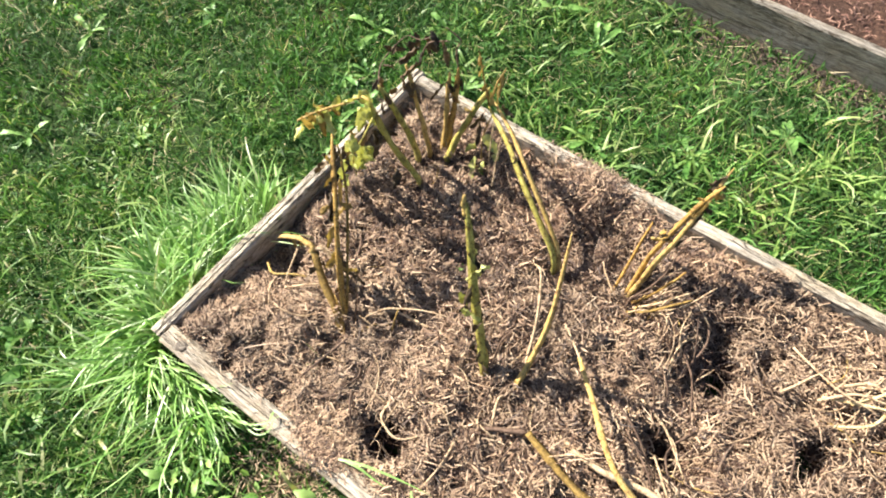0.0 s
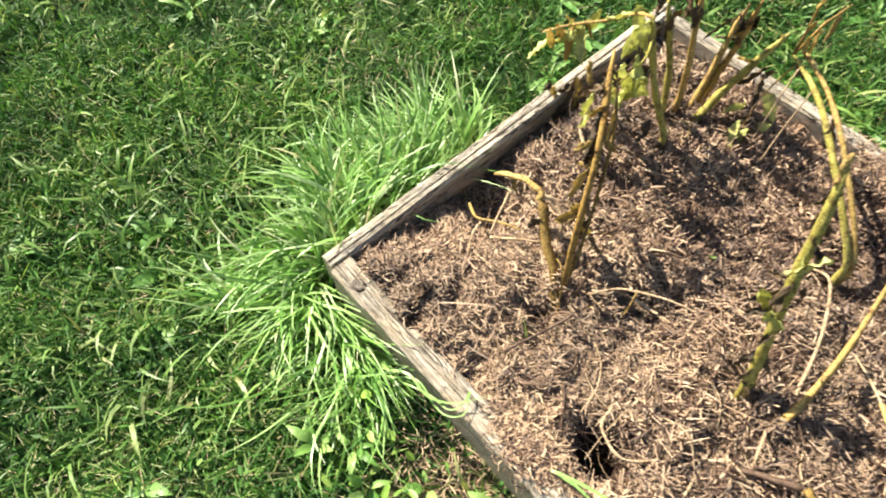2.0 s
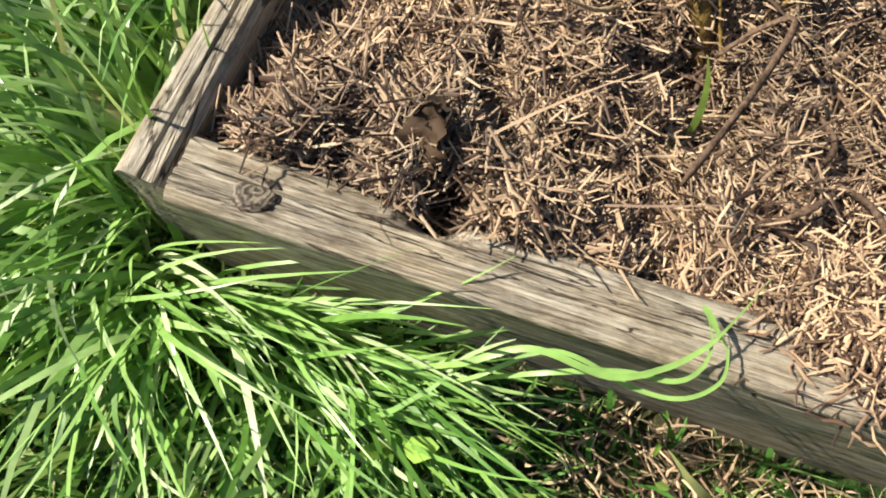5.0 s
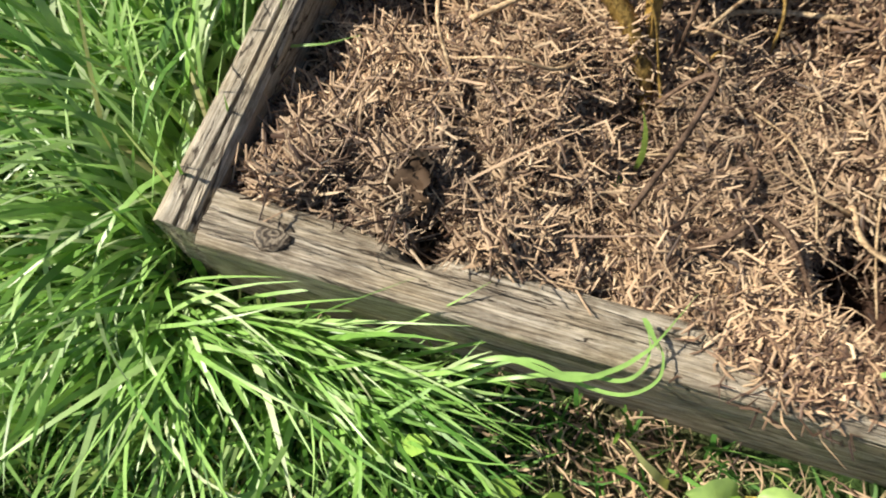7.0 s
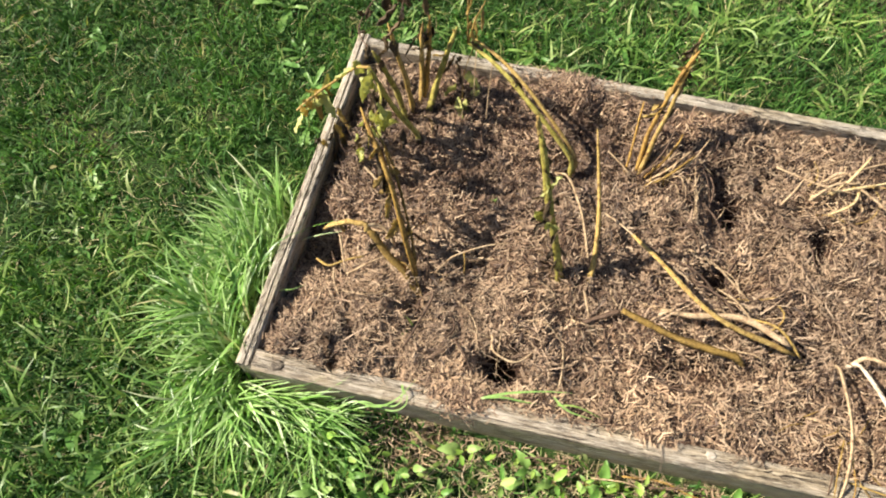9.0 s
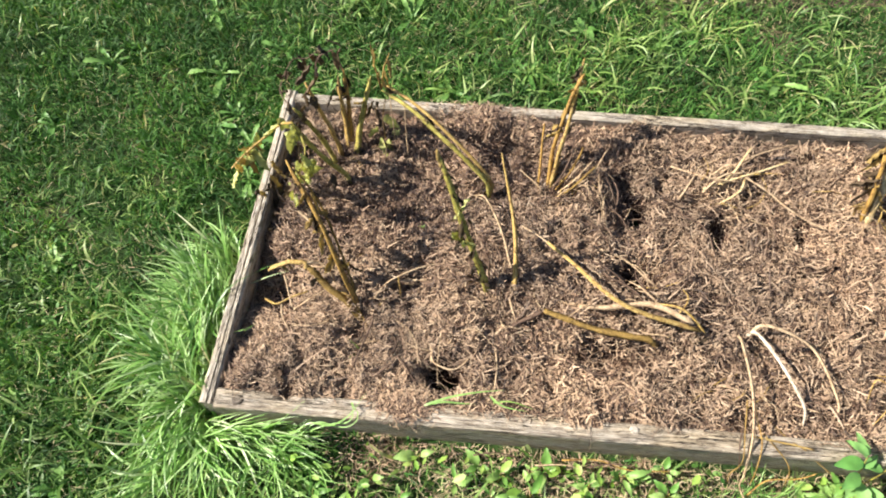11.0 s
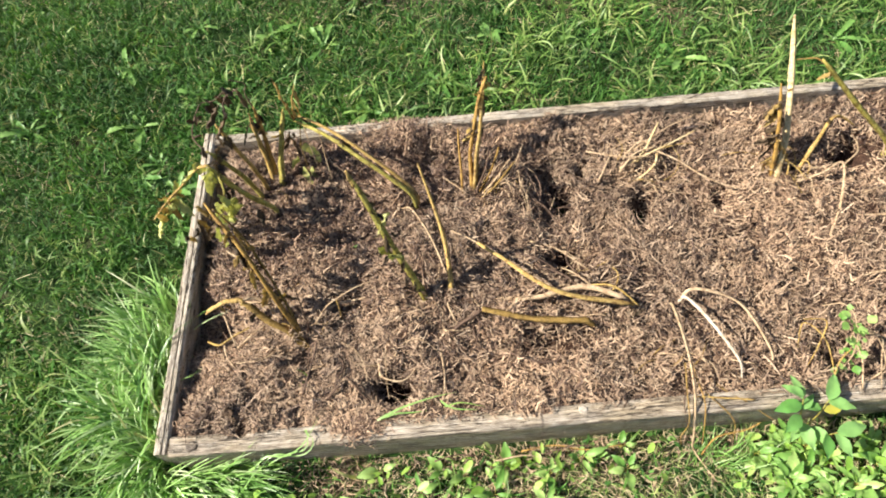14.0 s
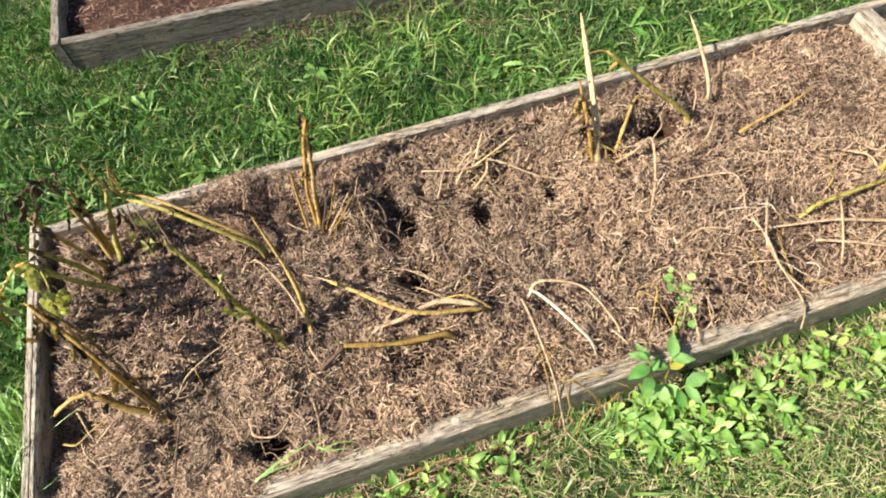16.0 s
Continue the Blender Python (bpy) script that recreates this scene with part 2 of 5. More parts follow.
# ---- mesh helpers ----
def mesh_of(name, verts, faces, material, smooth=True):
    """A mesh from an (n, 3) array and a list or (m, k) array of faces."""
    me = bpy.data.meshes.new(name)
    if isinstance(faces, np.ndarray):
        k = faces.shape[1]
        me.vertices.add(len(verts))
        me.vertices.foreach_set("co", np.asarray(verts, dtype=np.float32).ravel())
        me.loops.add(faces.size)
        me.loops.foreach_set("vertex_index", faces.astype(np.int32).ravel())
        me.polygons.add(len(faces))
        me.polygons.foreach_set("loop_start", np.arange(0, faces.size, k, dtype=np.int32))
        me.update(calc_edges=True)
    else:
        me.from_pydata([tuple(v) for v in verts], [], faces)
    if smooth:
        me.polygons.foreach_set("use_smooth", np.ones(len(me.polygons), dtype=bool))
    me.materials.append(material)
    me.update()
    return me


def part(name, mesh, parent, label="", m=None):
    ob = new(name, mesh)
    ob.parent = parent
    if m is not None:
        ob.matrix_basis = m
    return tagged(ob, label)


def thing(name, label, category, group="", at=(0, 0, 0)):
    ob = new(name)
    ob.location = at
    ob.empty_display_size = 0.05
    return tagged(ob, label, category, group)


rng = np.random.default_rng(7)


def value_noise(x, y, scale, seed):
    """Smooth noise in -1..1 on arrays of points."""
    x = np.asarray(x) * scale + 31.7 * seed
    y = np.asarray(y) * scale + 17.3 * seed
    xi, yi = np.floor(x), np.floor(y)
    fx, fy = x - xi, y - yi
    fx, fy = fx * fx * (3 - 2 * fx), fy * fy * (3 - 2 * fy)

    def lattice(a, b):
        h = np.sin(a * 127.1 + b * 311.7 + seed * 74.7) * 43758.5453
        return 2 * (h - np.floor(h)) - 1

    top = lattice(xi, yi) * (1 - fx) + lattice(xi + 1, yi) * fx
    low = lattice(xi, yi + 1) * (1 - fx) + lattice(xi + 1, yi + 1) * fx
    return top * (1 - fy) + low * fy


# ---- plan, metres ----
H = 0.13            # height of the bed's boards
BED_L = 3.04        # inner end of the first section
FRONT_T = 0.05
LEFT_T = 0.036


def back_y(x):
    return 0.985 + 0.026 * x


def front_y(x):
    return -0.008 + 0.012 * np.minimum(x, 1.2)


def ground_z(x, y):
    dip = 0.026 * np.exp(-(y / 0.16) ** 2) * (y < 0.2) * np.clip((x - 0.25) / 0.3, 0, 1)
    return 0.012 * value_noise(x, y, 2.3, 1) + 0.006 * value_noise(x, y, 9, 2) - 0.01 - dip


BUMPS = (
    (0.212, 0.058, 0.02, 0.02, -0.066), (0.605, 0.14, 0.065, 0.053, -0.1), (1.385, 0.668, 0.04, 0.052, -0.1), (1.63, 0.665, 0.03, 0.045, -0.08),
    (1.105, 0.79, 0.05, 0.09, -0.06), (1.155, 0.72, 0.035, 0.05, -0.07), (1.09, 0.66, 0.05, 0.08, -0.028), (0.97, 0.68, 0.09, 0.09, 0.012), (2.11, 0.80, 0.05, 0.06, -0.12), (2.03, 0.79, 0.036, 0.04, -0.085), (2.27, 0.93, 0.05, 0.04, -0.09), (1.684, 0.935, 0.05, 0.032, -0.08),
    (0.93, 0.84, 0.12, 0.1, 0.04), (0.87, 0.745, 0.06, 0.05, -0.03), (0.71, 0.38, 0.06, 0.05, -0.028), (0.37, 0.265, 0.055, 0.045, -0.022), (1.84, 0.72, 0.07, 0.06, -0.03), (0.24, 0.82, 0.1, 0.07, -0.024), (0.69, 0.735, 0.05, 0.04, -0.02), (0.10, 0.365, 0.06, 0.075, -0.064), (0.16, 0.31, 0.05, 0.045, -0.045), (0.345, 0.236, 0.032, 0.022, -0.06), (1.06, 0.235, 0.13, 0.036, -0.072),
    (1.13, 0.49, 0.085, 0.05, -0.075), (1.38, 0.085, 0.04, 0.03, -0.05), (0.66, 0.96, 0.11, 0.06, 0.05), (0.80, 0.96, 0.08, 0.05, 0.03),
    (0.33, 0.86, 0.06, 0.05, -0.04), (0.27, 0.80, 0.10, 0.08, -0.008), (0.52, 0.045, 0.06, 0.035, 0.024), (0.38, 0.20, 0.03, 0.03, -0.03),
    (0.42, 0.62, 0.10, 0.07, -0.02), (1.78, 0.13, 0.05, 0.05, -0.06), (1.86, 0.10, 0.04, 0.04, -0.05), (0.70, 0.45, 0.12, 0.1, 0.02),
    (1.22, 0.62, 0.09, 0.09, -0.025), (2.0, 0.45, 0.3, 0.2, 0.015), (0.14, 0.09, 0.08, 0.05, 0.012),
)


pit_dice = random.Random(11)
PITS = tuple((pit_dice.uniform(0.1, 2.9), pit_dice.uniform(0.1, 0.92), pit_dice.uniform(0.016, 0.042), pit_dice.uniform(0.016, 0.036), -pit_dice.uniform(0.016, 0.042)) for _ in range(140))
PITS = tuple(q[:4] + (q[4] * (0.85 if q[0] > 1.0 else 1.0),) for q in PITS if not ((0.5 < q[0] < 0.95 and q[1] < 0.3) or (q[0] < 0.4 and q[1] < 0.36)))


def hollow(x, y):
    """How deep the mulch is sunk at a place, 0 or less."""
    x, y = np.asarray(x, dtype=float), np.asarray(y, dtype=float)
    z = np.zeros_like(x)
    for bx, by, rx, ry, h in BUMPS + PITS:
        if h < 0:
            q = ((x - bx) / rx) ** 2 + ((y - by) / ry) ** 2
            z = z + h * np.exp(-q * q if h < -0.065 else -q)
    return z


def mulch_z(x, y):
    x, y = np.asarray(x, dtype=float), np.asarray(y, dtype=float)
    z = 0.064 + 0.014 * np.exp(-((y - 0.05) / 0.07) ** 2) + 0.022 * value_noise(x, y, 6, 3) + 0.05 * np.sqrt(np.abs(value_noise(x, y, 12, 4)) + 0.01) * (0.6 + 0.4 * value_noise(x, y, 3, 9)) + 0.022 * np.abs(value_noise(x, y, 29, 5)) + 0.008 * value_noise(x, y, 60, 8)
    z = z - 0.056 * np.exp(-((x - LEFT_T) / 0.045) ** 2) * (1 - np.exp(-(y / 0.2) ** 2))
    z = z - 0.01 * np.exp(-((y - 0.99) / 0.04) ** 2)
    for bx, by, rx, ry, h in BUMPS + PITS:
        q = ((x - bx) / rx) ** 2 + ((y - by) / ry) ** 2
        z = z + h * np.exp(-q * q if h < -0.065 else -q)
    return z


# ---- ground and bed floor ----
def grid_mesh(name, xs, ys, height, material):
    gx, gy = np.meshgrid(xs, ys)
    v = np.stack([gx.ravel(), gy.ravel(), height(gx.ravel(), gy.ravel())], 1)
    n = len(xs)
    i = (np.arange(len(ys) - 1)[:, None] * n + np.arange(n - 1)[None, :]).ravel()
    return mesh_of(name, v, np.stack([i, i + 1, i + n + 1, i + n], 1), material)


fine_x = np.concatenate([[-400, -120, -40, -15, -7, -4], np.arange(-2.5, 5.01, 0.06), [6, 9, 18, 45, 120, 400]])
fine_y = np.concatenate([[-400, -120, -40, -15, -7, -3], np.arange(-1.8, 4.01, 0.04), [5, 8, 18, 45, 120, 400]])
tagged(new("ground", grid_mesh("ground", fine_x, fine_y, ground_z, M_GROUND)), "patchy lawn soil with dry thatch between garden beds", "ground", kind="structure")

soil_x = np.arange(LEFT_T - 0.004, BED_L + 0.02, 0.012)
soil_y = np.arange(0.03, 1.075, 0.012)


def soil_height(x, y):
    z = np.where(y < 0.06, np.minimum(mulch_z(x, y), H - 0.004), mulch_z(x, y)) - 0.006
    return np.where(y > back_y(x) - 0.004, -0.05, z)


tagged(new("mulched_soil", grid_mesh("mulched_soil", soil_x, soil_y, soil_height, M_SOIL)), "dark garden soil under dry chopped straw mulch", "soil", kind="structure")


# ---- timber beds ----
def board_mesh(name, length, thick, height, material, crack=0.0, seed=0, chips=(), fine=0):
    """A weathered board along +x; the cross-section runs in y (0..thick) and z (0..height)."""
    b = 0.0055
    top = [(b, height), (thick * 0.5, height), (thick - b, height)]
    if crack:
        c = thick * 0.46
        top = [(b, height), (c - 0.0022, height), (c, height - crack), (c + 0.0022, height), (thick - b, height)]
    prof = [(b, 0), (0, b), (0, height * 0.5), (0, height - b)] + top + [(thick, height - b), (thick, height * 0.5), (thick, b), (thick - b, 0)]
    if fine:
        round_ = 0.0055
        arc = [(round_ * (1 - math.sin(a * math.pi / 12)), height - round_ * (1 - math.cos(a * math.pi / 12))) for a in range(5, 0, -1)]
        arc = [(y_, z_) for y_, z_ in arc]
        flat = [(round_ + (thick - b - round_) * q / fine, height) for q in range(fine + 1)]
        prof = [(b, 0), (0, b), (0, height * 0.4), (0, height * 0.6), (0, height * 0.75), (0, height - 0.019), (0, height - 0.0165), (0.0002, height - 0.012), (0, height - 0.0075), (0, height - round_)] + arc + flat + [(thick, height - b), (thick, height * 0.5), (thick, b), (thick - b, 0)]
    lines = [(dice_.uniform(0.008, thick - 0.006), dice_.uniform(0, 50), dice_.uniform(0.0012, 0.0032)) for dice_ in [random.Random(seed + 70)] for _ in range(7)]
    steps = max(2, int(length / (0.011 if fine else 0.03)))
    verts, k = [], len(prof)
    for s in range(steps + 1):
        x = length * s / steps
        for j, (py, pz) in enumerate(prof):
            wob = 0.0016 * noise.noise(Vector((x * 9 + seed * 7.1, py * 90, pz * 30)))
            wob2 = 0.0016 * noise.noise(Vector((x * 6 + seed * 3.3 + 40, py * 70, pz * 25)))
            drop = 0.0
            if pz > height - 2 * b:
                for cx, cw, cy, cd in chips:
                    f = math.exp(-((x - cx) / cw) ** 2) * max(0.0, 1 - abs(py - cy) / 0.02)
                    drop += cd * f
            if fine and py == 0.0002:
                wob += 0.011 * min(1.0, max(0.0, (x - 0.3) / 0.35)) * (0.8 + 0.4 * noise.noise(Vector((x * 5, 8, 8))))
            end = 0.0015 * noise.noise(Vector((py * 80, pz * 60, seed))) if s in (0, steps) else 0
            if fine and pz > height - 0.012:
                drop += 0.0012 * (0.5 + noise.noise(Vector((x * 16 + seed, py * 260, 3)))) + 0.0016 * noise.noise(Vector((x * 22, py * 45, 9)))
                for ly, lo_, depth in lines:
                    open_ = min(1.0, max(0.0, 3 * noise.noise(Vector((x * 3 + lo_, 4, 4))) + 0.3))
                    drop += depth * open_ * math.exp(-((py - ly - 0.005 * noise.noise(Vector((x * 7, lo_, 1)))) / 0.0011) ** 2)
            verts.append((x + end, py + wob, pz + wob2 - drop))
    faces = []
    for s in range(steps):
        for j in range(k):
            a, c = s * k + j, s * k + (j + 1) % k
            faces.append((a, c, c + k, a + k))
    faces.append(tuple(range(k)))
    faces.append(tuple(reversed(range(steps * k, steps * k + k))))
    me = mesh_of(name, verts, faces, material, smooth=False)
    bm = bmesh.new()
    bm.from_mesh(me)
    bmesh.ops.recalc_face_normals(bm, faces=bm.faces)
    bm.to_mesh(me)
    bm.free()
    return me


def knot_mesh(r, material=M_KNOT):
    verts, faces = [(0, 0, 0.0002)], []
    for ring, (q, z) in enumerate(((0.55, 0.0006), (1.0, 0.0002), (1.06, -0.0035))):
        for i in range(14):
            a = i * math.tau / 14
            w = r * q * (1 + 0.09 * math.sin(3 * a + 1))
            verts.append((w * math.cos(a) * 1.15, w * math.sin(a), z))
    for i in range(14):
        faces.append((0, 1 + i, 1 + (i + 1) % 14))
        for g_ in range(2):
            p, q = 1 + g_ * 14 + i, 1 + g_ * 14 + (i + 1) % 14
            faces.append((p, p + 14, q + 14, q))
    return mesh_of("knot", verts, faces, material)


bed = thing("raised_bed", "weathered grey-brown timber raised garden bed on the lawn", "raised bed", "garden beds")
part("board", board_mesh("board", 1.03, LEFT_T, H + 0.06, M_WOOD_GREY, 0.006, 1), bed, "", Matrix.Translation((LEFT_T, 0.0, -0.06)) @ pose(0, 0, 0, 0, 0, 90))
front = part("board", board_mesh("board", 3.9, FRONT_T, H + 0.06, M_WOOD, 0.0, 2, chips=((0.172, 0.017, FRONT_T, 0.045), (0.14, 0.05, FRONT_T, 0.006), (0.5, 0.12, 0.0, 0.003), (1.3, 0.3, FRONT_T, 0.003)), fine=30), bed, "",
             pose(LEFT_T + 0.002, -0.008, -0.06, 0, 0, 0.7))
part("board", board_mesh("board", 3.95, 0.036, H + 0.06, M_WOOD_GREY, 0.0, 3, chips=((0.3, 0.08, 0.0, 0.006),)), bed, "", pose(LEFT_T + 0.002, 0.985, -0.06, 0, 0, 1.5))
part("board", board_mesh("board", 1.0, 0.075, H + 0.067, M_WOOD, 0.0, 4), bed, "thick cross board dividing the bed", Matrix.Translation((BED_L + 0.085, 0.052, -0.06)) @ pose(0, 0, 0, 0, 0, 90))
part("board", board_mesh("board", 1.02, 0.04, H + 0.06, M_WOOD, 0.0, 5), bed, "", Matrix.Translation((3.93, 0.06, -0.06)) @ pose(0, 0, 0, 0, 0, 90))
part("knot", knot_mesh(0.0145), front, "dark round knot in the timber", pose(0.056, 0.024, H + 0.0594))
part("knot", knot_mesh(0.010, M_KNOT_PALE), front, "small pale knot in the timber", pose(1.05, 0.034, H + 0.0594))

# second section of the bed, behind the cross board
tagged(new("far_soil", grid_mesh("far_soil", np.arange(BED_L + 0.08, 3.92, 0.04), np.arange(0.07, 1.06, 0.04), lambda x, y: 0.085 + 0.01 * value_noise(x, y, 12, 8), M_SOIL)),
       "dark garden soil in the next bed section", "soil", kind="structure")

NB = (0.06, 1.875)
near_bed = thing("raised_bed", "weathered timber raised bed filled with reddish mulch", "raised bed", "garden beds")
part("board", board_mesh("board", 1.3, 0.036, 0.2, M_WOOD_DARK, 0.0, 6), near_bed, "", Matrix.Translation((NB[0] + 0.036, NB[1] - 0.002, -0.06)) @ pose(0, 0, 0, 0, 0, 90))
part("board", board_mesh("board", 3.6, 0.036, 0.195, M_WOOD_DARK, 0.0, 7), near_bed, "", pose(NB[0] + 0.038, NB[1], -0.06, 0, 0.5, 0.0))
part("board", board_mesh("board", 3.6, 0.036, 0.195, M_WOOD_DARK, 0.0, 8), near_bed, "", pose(NB[0] + 0.038, NB[1] + 1.26, -0.06, 0, 0, 0.5))
part("board", board_mesh("board", 1.3, 0.036, 0.195, M_WOOD_DARK, 0.0, 9), near_bed, "", Matrix.Translation((3.74, NB[1] + 0.03, -0.06)) @ pose(0, 0, 0, 0, 0, 90))


def red_height(x, y):
    return 0.082 + 0.012 * value_noise(x, y, 9, 11) + 0.006 * value_noise(x, y, 25, 12)


tagged(new("red_soil", grid_mesh("red_soil", np.arange(NB[0] + 0.03, 3.69, 0.03), np.arange(NB[1] + 0.045, NB[1] + 1.27, 0.03), red_height, M_SOIL)),
       "reddish brown mulched soil in the neighbouring bed", "soil", kind="structure")


# ---- loose chips, blades ----
def chips(name, x, y, z, length, width, material, tilt=0.3):
    """Small gabled slivers lying about: one mesh."""
    n = len(x)
    a = 2.2 * value_noise(x, y, 11, 41) + rng.normal(0, 1.0, n)
    t = rng.normal(0, tilt, n)
    d = np.stack([np.cos(a) * np.cos(t), np.sin(a) * np.cos(t), np.sin(t)], 1) * (length / 2)[:, None]
    s = np.stack([-np.sin(a), np.cos(a), rng.normal(0, 0.35, n)], 1) * (width / 2)[:, None]
    up = np.stack([rng.normal(0, 0.15, n), rng.normal(0, 0.15, n), np.ones(n)], 1) * (width * 0.45)[:, None]
    c = np.stack([x, y, z], 1)
    curl = s * (rng.normal(0, 0.34, n) * np.minimum(length, 0.04) / width)[:, None] + up * rng.uniform(-0.3, 1.8, n)[:, None]
    v = np.stack([c - d - s * 0.7, c - d + up * 0.6, c - d + s * 0.7, c + curl - s, c + curl + up, c + curl + s, c + d - s * 0.5, c + d + up * 0.4, c + d + s * 0.5], 1).reshape(-1, 3)
    o = np.arange(n)[:, None] * 9
    f = np.concatenate([o + np.array(q) for q in ([0, 1, 4, 3], [1, 2, 5, 4], [3, 4, 7, 6], [4, 5, 8, 7])], 0)
    return mesh_of(name, v, f, material, smooth=False)


def blade_mesh(name, root, az, length, width, lean, bend, material, n=3, floor=None, twist=0.5, turn=None):
    """Grass blades as tapered curved strips: one mesh."""
    count = len(az)
    pos = np.array(root, dtype=float)
    s = np.linspace(0, 1, n + 1)
    tw = rng.normal(0, twist, count)
    prof = np.minimum(1, 0.55 + 2.2 * s) * (1 - s ** 2.4)
    prof[-1] = 0.06
    tn = np.zeros(count) if turn is None else turn
    rows = []
    for i in range(n + 1):
        a = az + tn * s[i]
        side = np.stack([-np.sin(a) * np.cos(tw), np.cos(a) * np.cos(tw), np.sin(tw)], 1)
        w = (width * prof[i] / 2)[:, None]
        rows += [pos - side * w, pos + side * w]
        th = np.minimum(lean + bend * (s[i] + 0.5 / n), 2.5)
        step = np.stack([np.cos(a) * np.sin(th), np.sin(a) * np.sin(th), np.cos(th)], 1) * (length / n)[:, None]
        pos = pos + step
        if floor is not None:
            pos[:, 2] = np.maximum(pos[:, 2], floor(pos[:, 0], pos[:, 1]) + 0.004 + 0.01 * s[i])
    k = 2 * (n + 1)
    v = np.stack(rows, 1).reshape(-1, 3)
    o = np.arange(count)[:, None] * k
    f = np.concatenate([o + np.array([2 * i, 2 * i + 1, 2 * i + 3, 2 * i + 2]) for i in range(n)], 0)
    return mesh_of(name, v, f, material)


# mulch of the bed, denser where one looks closely
def scatter_mulch(n, x0, x1, y0, y1):
    return rng.uniform(x0, x1, n), rng.uniform(y0, y1, n)


mx, my = [], []
for n_, box in ((50000, (LEFT_T + 0.006, 1.0, 0.044, 0.62)), (20000, (LEFT_T + 0.006, 0.55, 0.044, 0.32)), (48000, (1.0, 2.0, 0.044, 1.01)), (28000, (LEFT_T + 0.006, 1.0, 0.62, 0.99)), (30000, (2.0, BED_L, 0.05, 1.04))):
    px, py = scatter_mulch(n_, *box)
    mx.append(px)
    my.append(py)
mx, my = np.concatenate(mx), np.concatenate(my)
sunk = hollow(mx, my)
keep = (my < back_y(mx) - 0.006) & (rng.uniform(0, 1, len(mx)) > np.clip((-sunk - 0.04) / 0.045, 0, 0.93))
mx, my, sunk = mx[keep], my[keep], sunk[keep]
# damp by region and patch; the sunk term paints shade into the hollows
damp_shade = 0.22 + 0.26 * np.clip((my - 0.3) / 0.25, 0, 1) * np.clip((1.0 - mx) / 0.35, 0, 1) - 0.22 * np.clip((mx - 1.1) / 0.5, 0, 1) - 0.3 * np.exp(-(mx / 0.6) ** 2 - (my / 0.3) ** 2) + 0.32 * value_noise(mx, my, 6, 51) + 0.3 * value_noise(mx, my, 15, 52) + 9 * np.maximum(-sunk - 0.015, 0)
is_damp_shade = rng.uniform(0, 1, len(mx)) < np.clip(damp_shade, 0.03, 0.92)
for sel, name_, mat_, label_ in ((~is_damp_shade, "straw_mulch", M_CHIP, "dry tan chopped straw mulch covering the bed"), (is_damp_shade, "damp_shade_mulch", M_CHIP_DAMP_SHADE, "dark brown damp rotted straw mulch, also painted shade in the hollows")):
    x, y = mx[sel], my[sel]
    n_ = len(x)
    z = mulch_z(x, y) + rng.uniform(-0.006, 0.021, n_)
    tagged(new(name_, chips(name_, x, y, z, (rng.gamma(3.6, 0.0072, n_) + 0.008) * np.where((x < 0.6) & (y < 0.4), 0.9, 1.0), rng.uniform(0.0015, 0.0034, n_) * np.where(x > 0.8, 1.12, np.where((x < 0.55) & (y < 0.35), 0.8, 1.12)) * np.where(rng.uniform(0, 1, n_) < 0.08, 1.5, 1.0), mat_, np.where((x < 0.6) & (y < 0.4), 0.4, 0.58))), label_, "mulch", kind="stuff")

# mulch spilled over the front and back boards
n_ = 850
px = np.concatenate([rng.normal(0.515, 0.032, n_), rng.normal(0.66, 0.08, 700), rng.uniform(0.42, 1.0, 260)])
py = np.concatenate([0.062 - np.abs(rng.normal(0, 0.026, n_)), rng.uniform(0.975, 1.035, 700), rng.uniform(0.034, 0.06, 260)])
py[:n_] = np.maximum(py[:n_], -0.010)
pz = np.where(py < 0.5, np.maximum(H, mulch_z(px, py)), np.maximum(H, mulch_z(px, py)) - 0.002) + rng.uniform(0.001, 0.012, len(px)) * np.exp(-((px - np.where(py < 0.5, 0.515, 0.66)) / 0.05) ** 2) + 0.001
pz = np.where(py < 0.0, pz - 0.012 * rng.uniform(0, 1, len(px)), pz)
pick = rng.uniform(0, 1, len(px)) < 0.4
for sel, mat_, label_ in ((~pick, M_CHIP, "dry straw mulch spilled over the timber edge"), (pick, M_CHIP_DAMP_SHADE, "dark rotted straw spilled over the timber edge")):
    n_ = int(sel.sum())
    tagged(new("spilled_straw", chips("spilled_straw", px[sel], py[sel], pz[sel], rng.uniform(0.01, 0.03, n_), rng.uniform(0.0013, 0.0028, n_), mat_, 0.4)), label_, "mulch", kind="stuff")

# long fibres and straws on the mulch
n_ = 1500
x, y = rng.uniform(0.06, BED_L - 0.03, n_), rng.uniform(0.06, 0.95, n_)
for lo, hi, mat_, label_ in ((0, 800, M_CHIP, "long pale straws lying loose on the mulch"), (800, n_, M_CHIP_DAMP_SHADE, "long dark root fibres lying loose on the mulch")):
    k = np.arange(lo, hi)
    q = len(k)
    tagged(new("straw_strands", blade_mesh("straw_strands", np.stack([x[k], y[k], mulch_z(x[k], y[k]) + 0.008], 1), rng.uniform(0, math.tau, q), rng.uniform(0.04, 0.14, q), rng.uniform(0.0012, 0.0028, q),
                                           rng.uniform(1.1, 1.7, q), rng.uniform(-0.3, 0.3, q), mat_, 5, lambda a, b: mulch_z(a, b) + 0.004, 0.6, rng.normal(0, 1.1, q))), label_, "straw", kind="stuff")

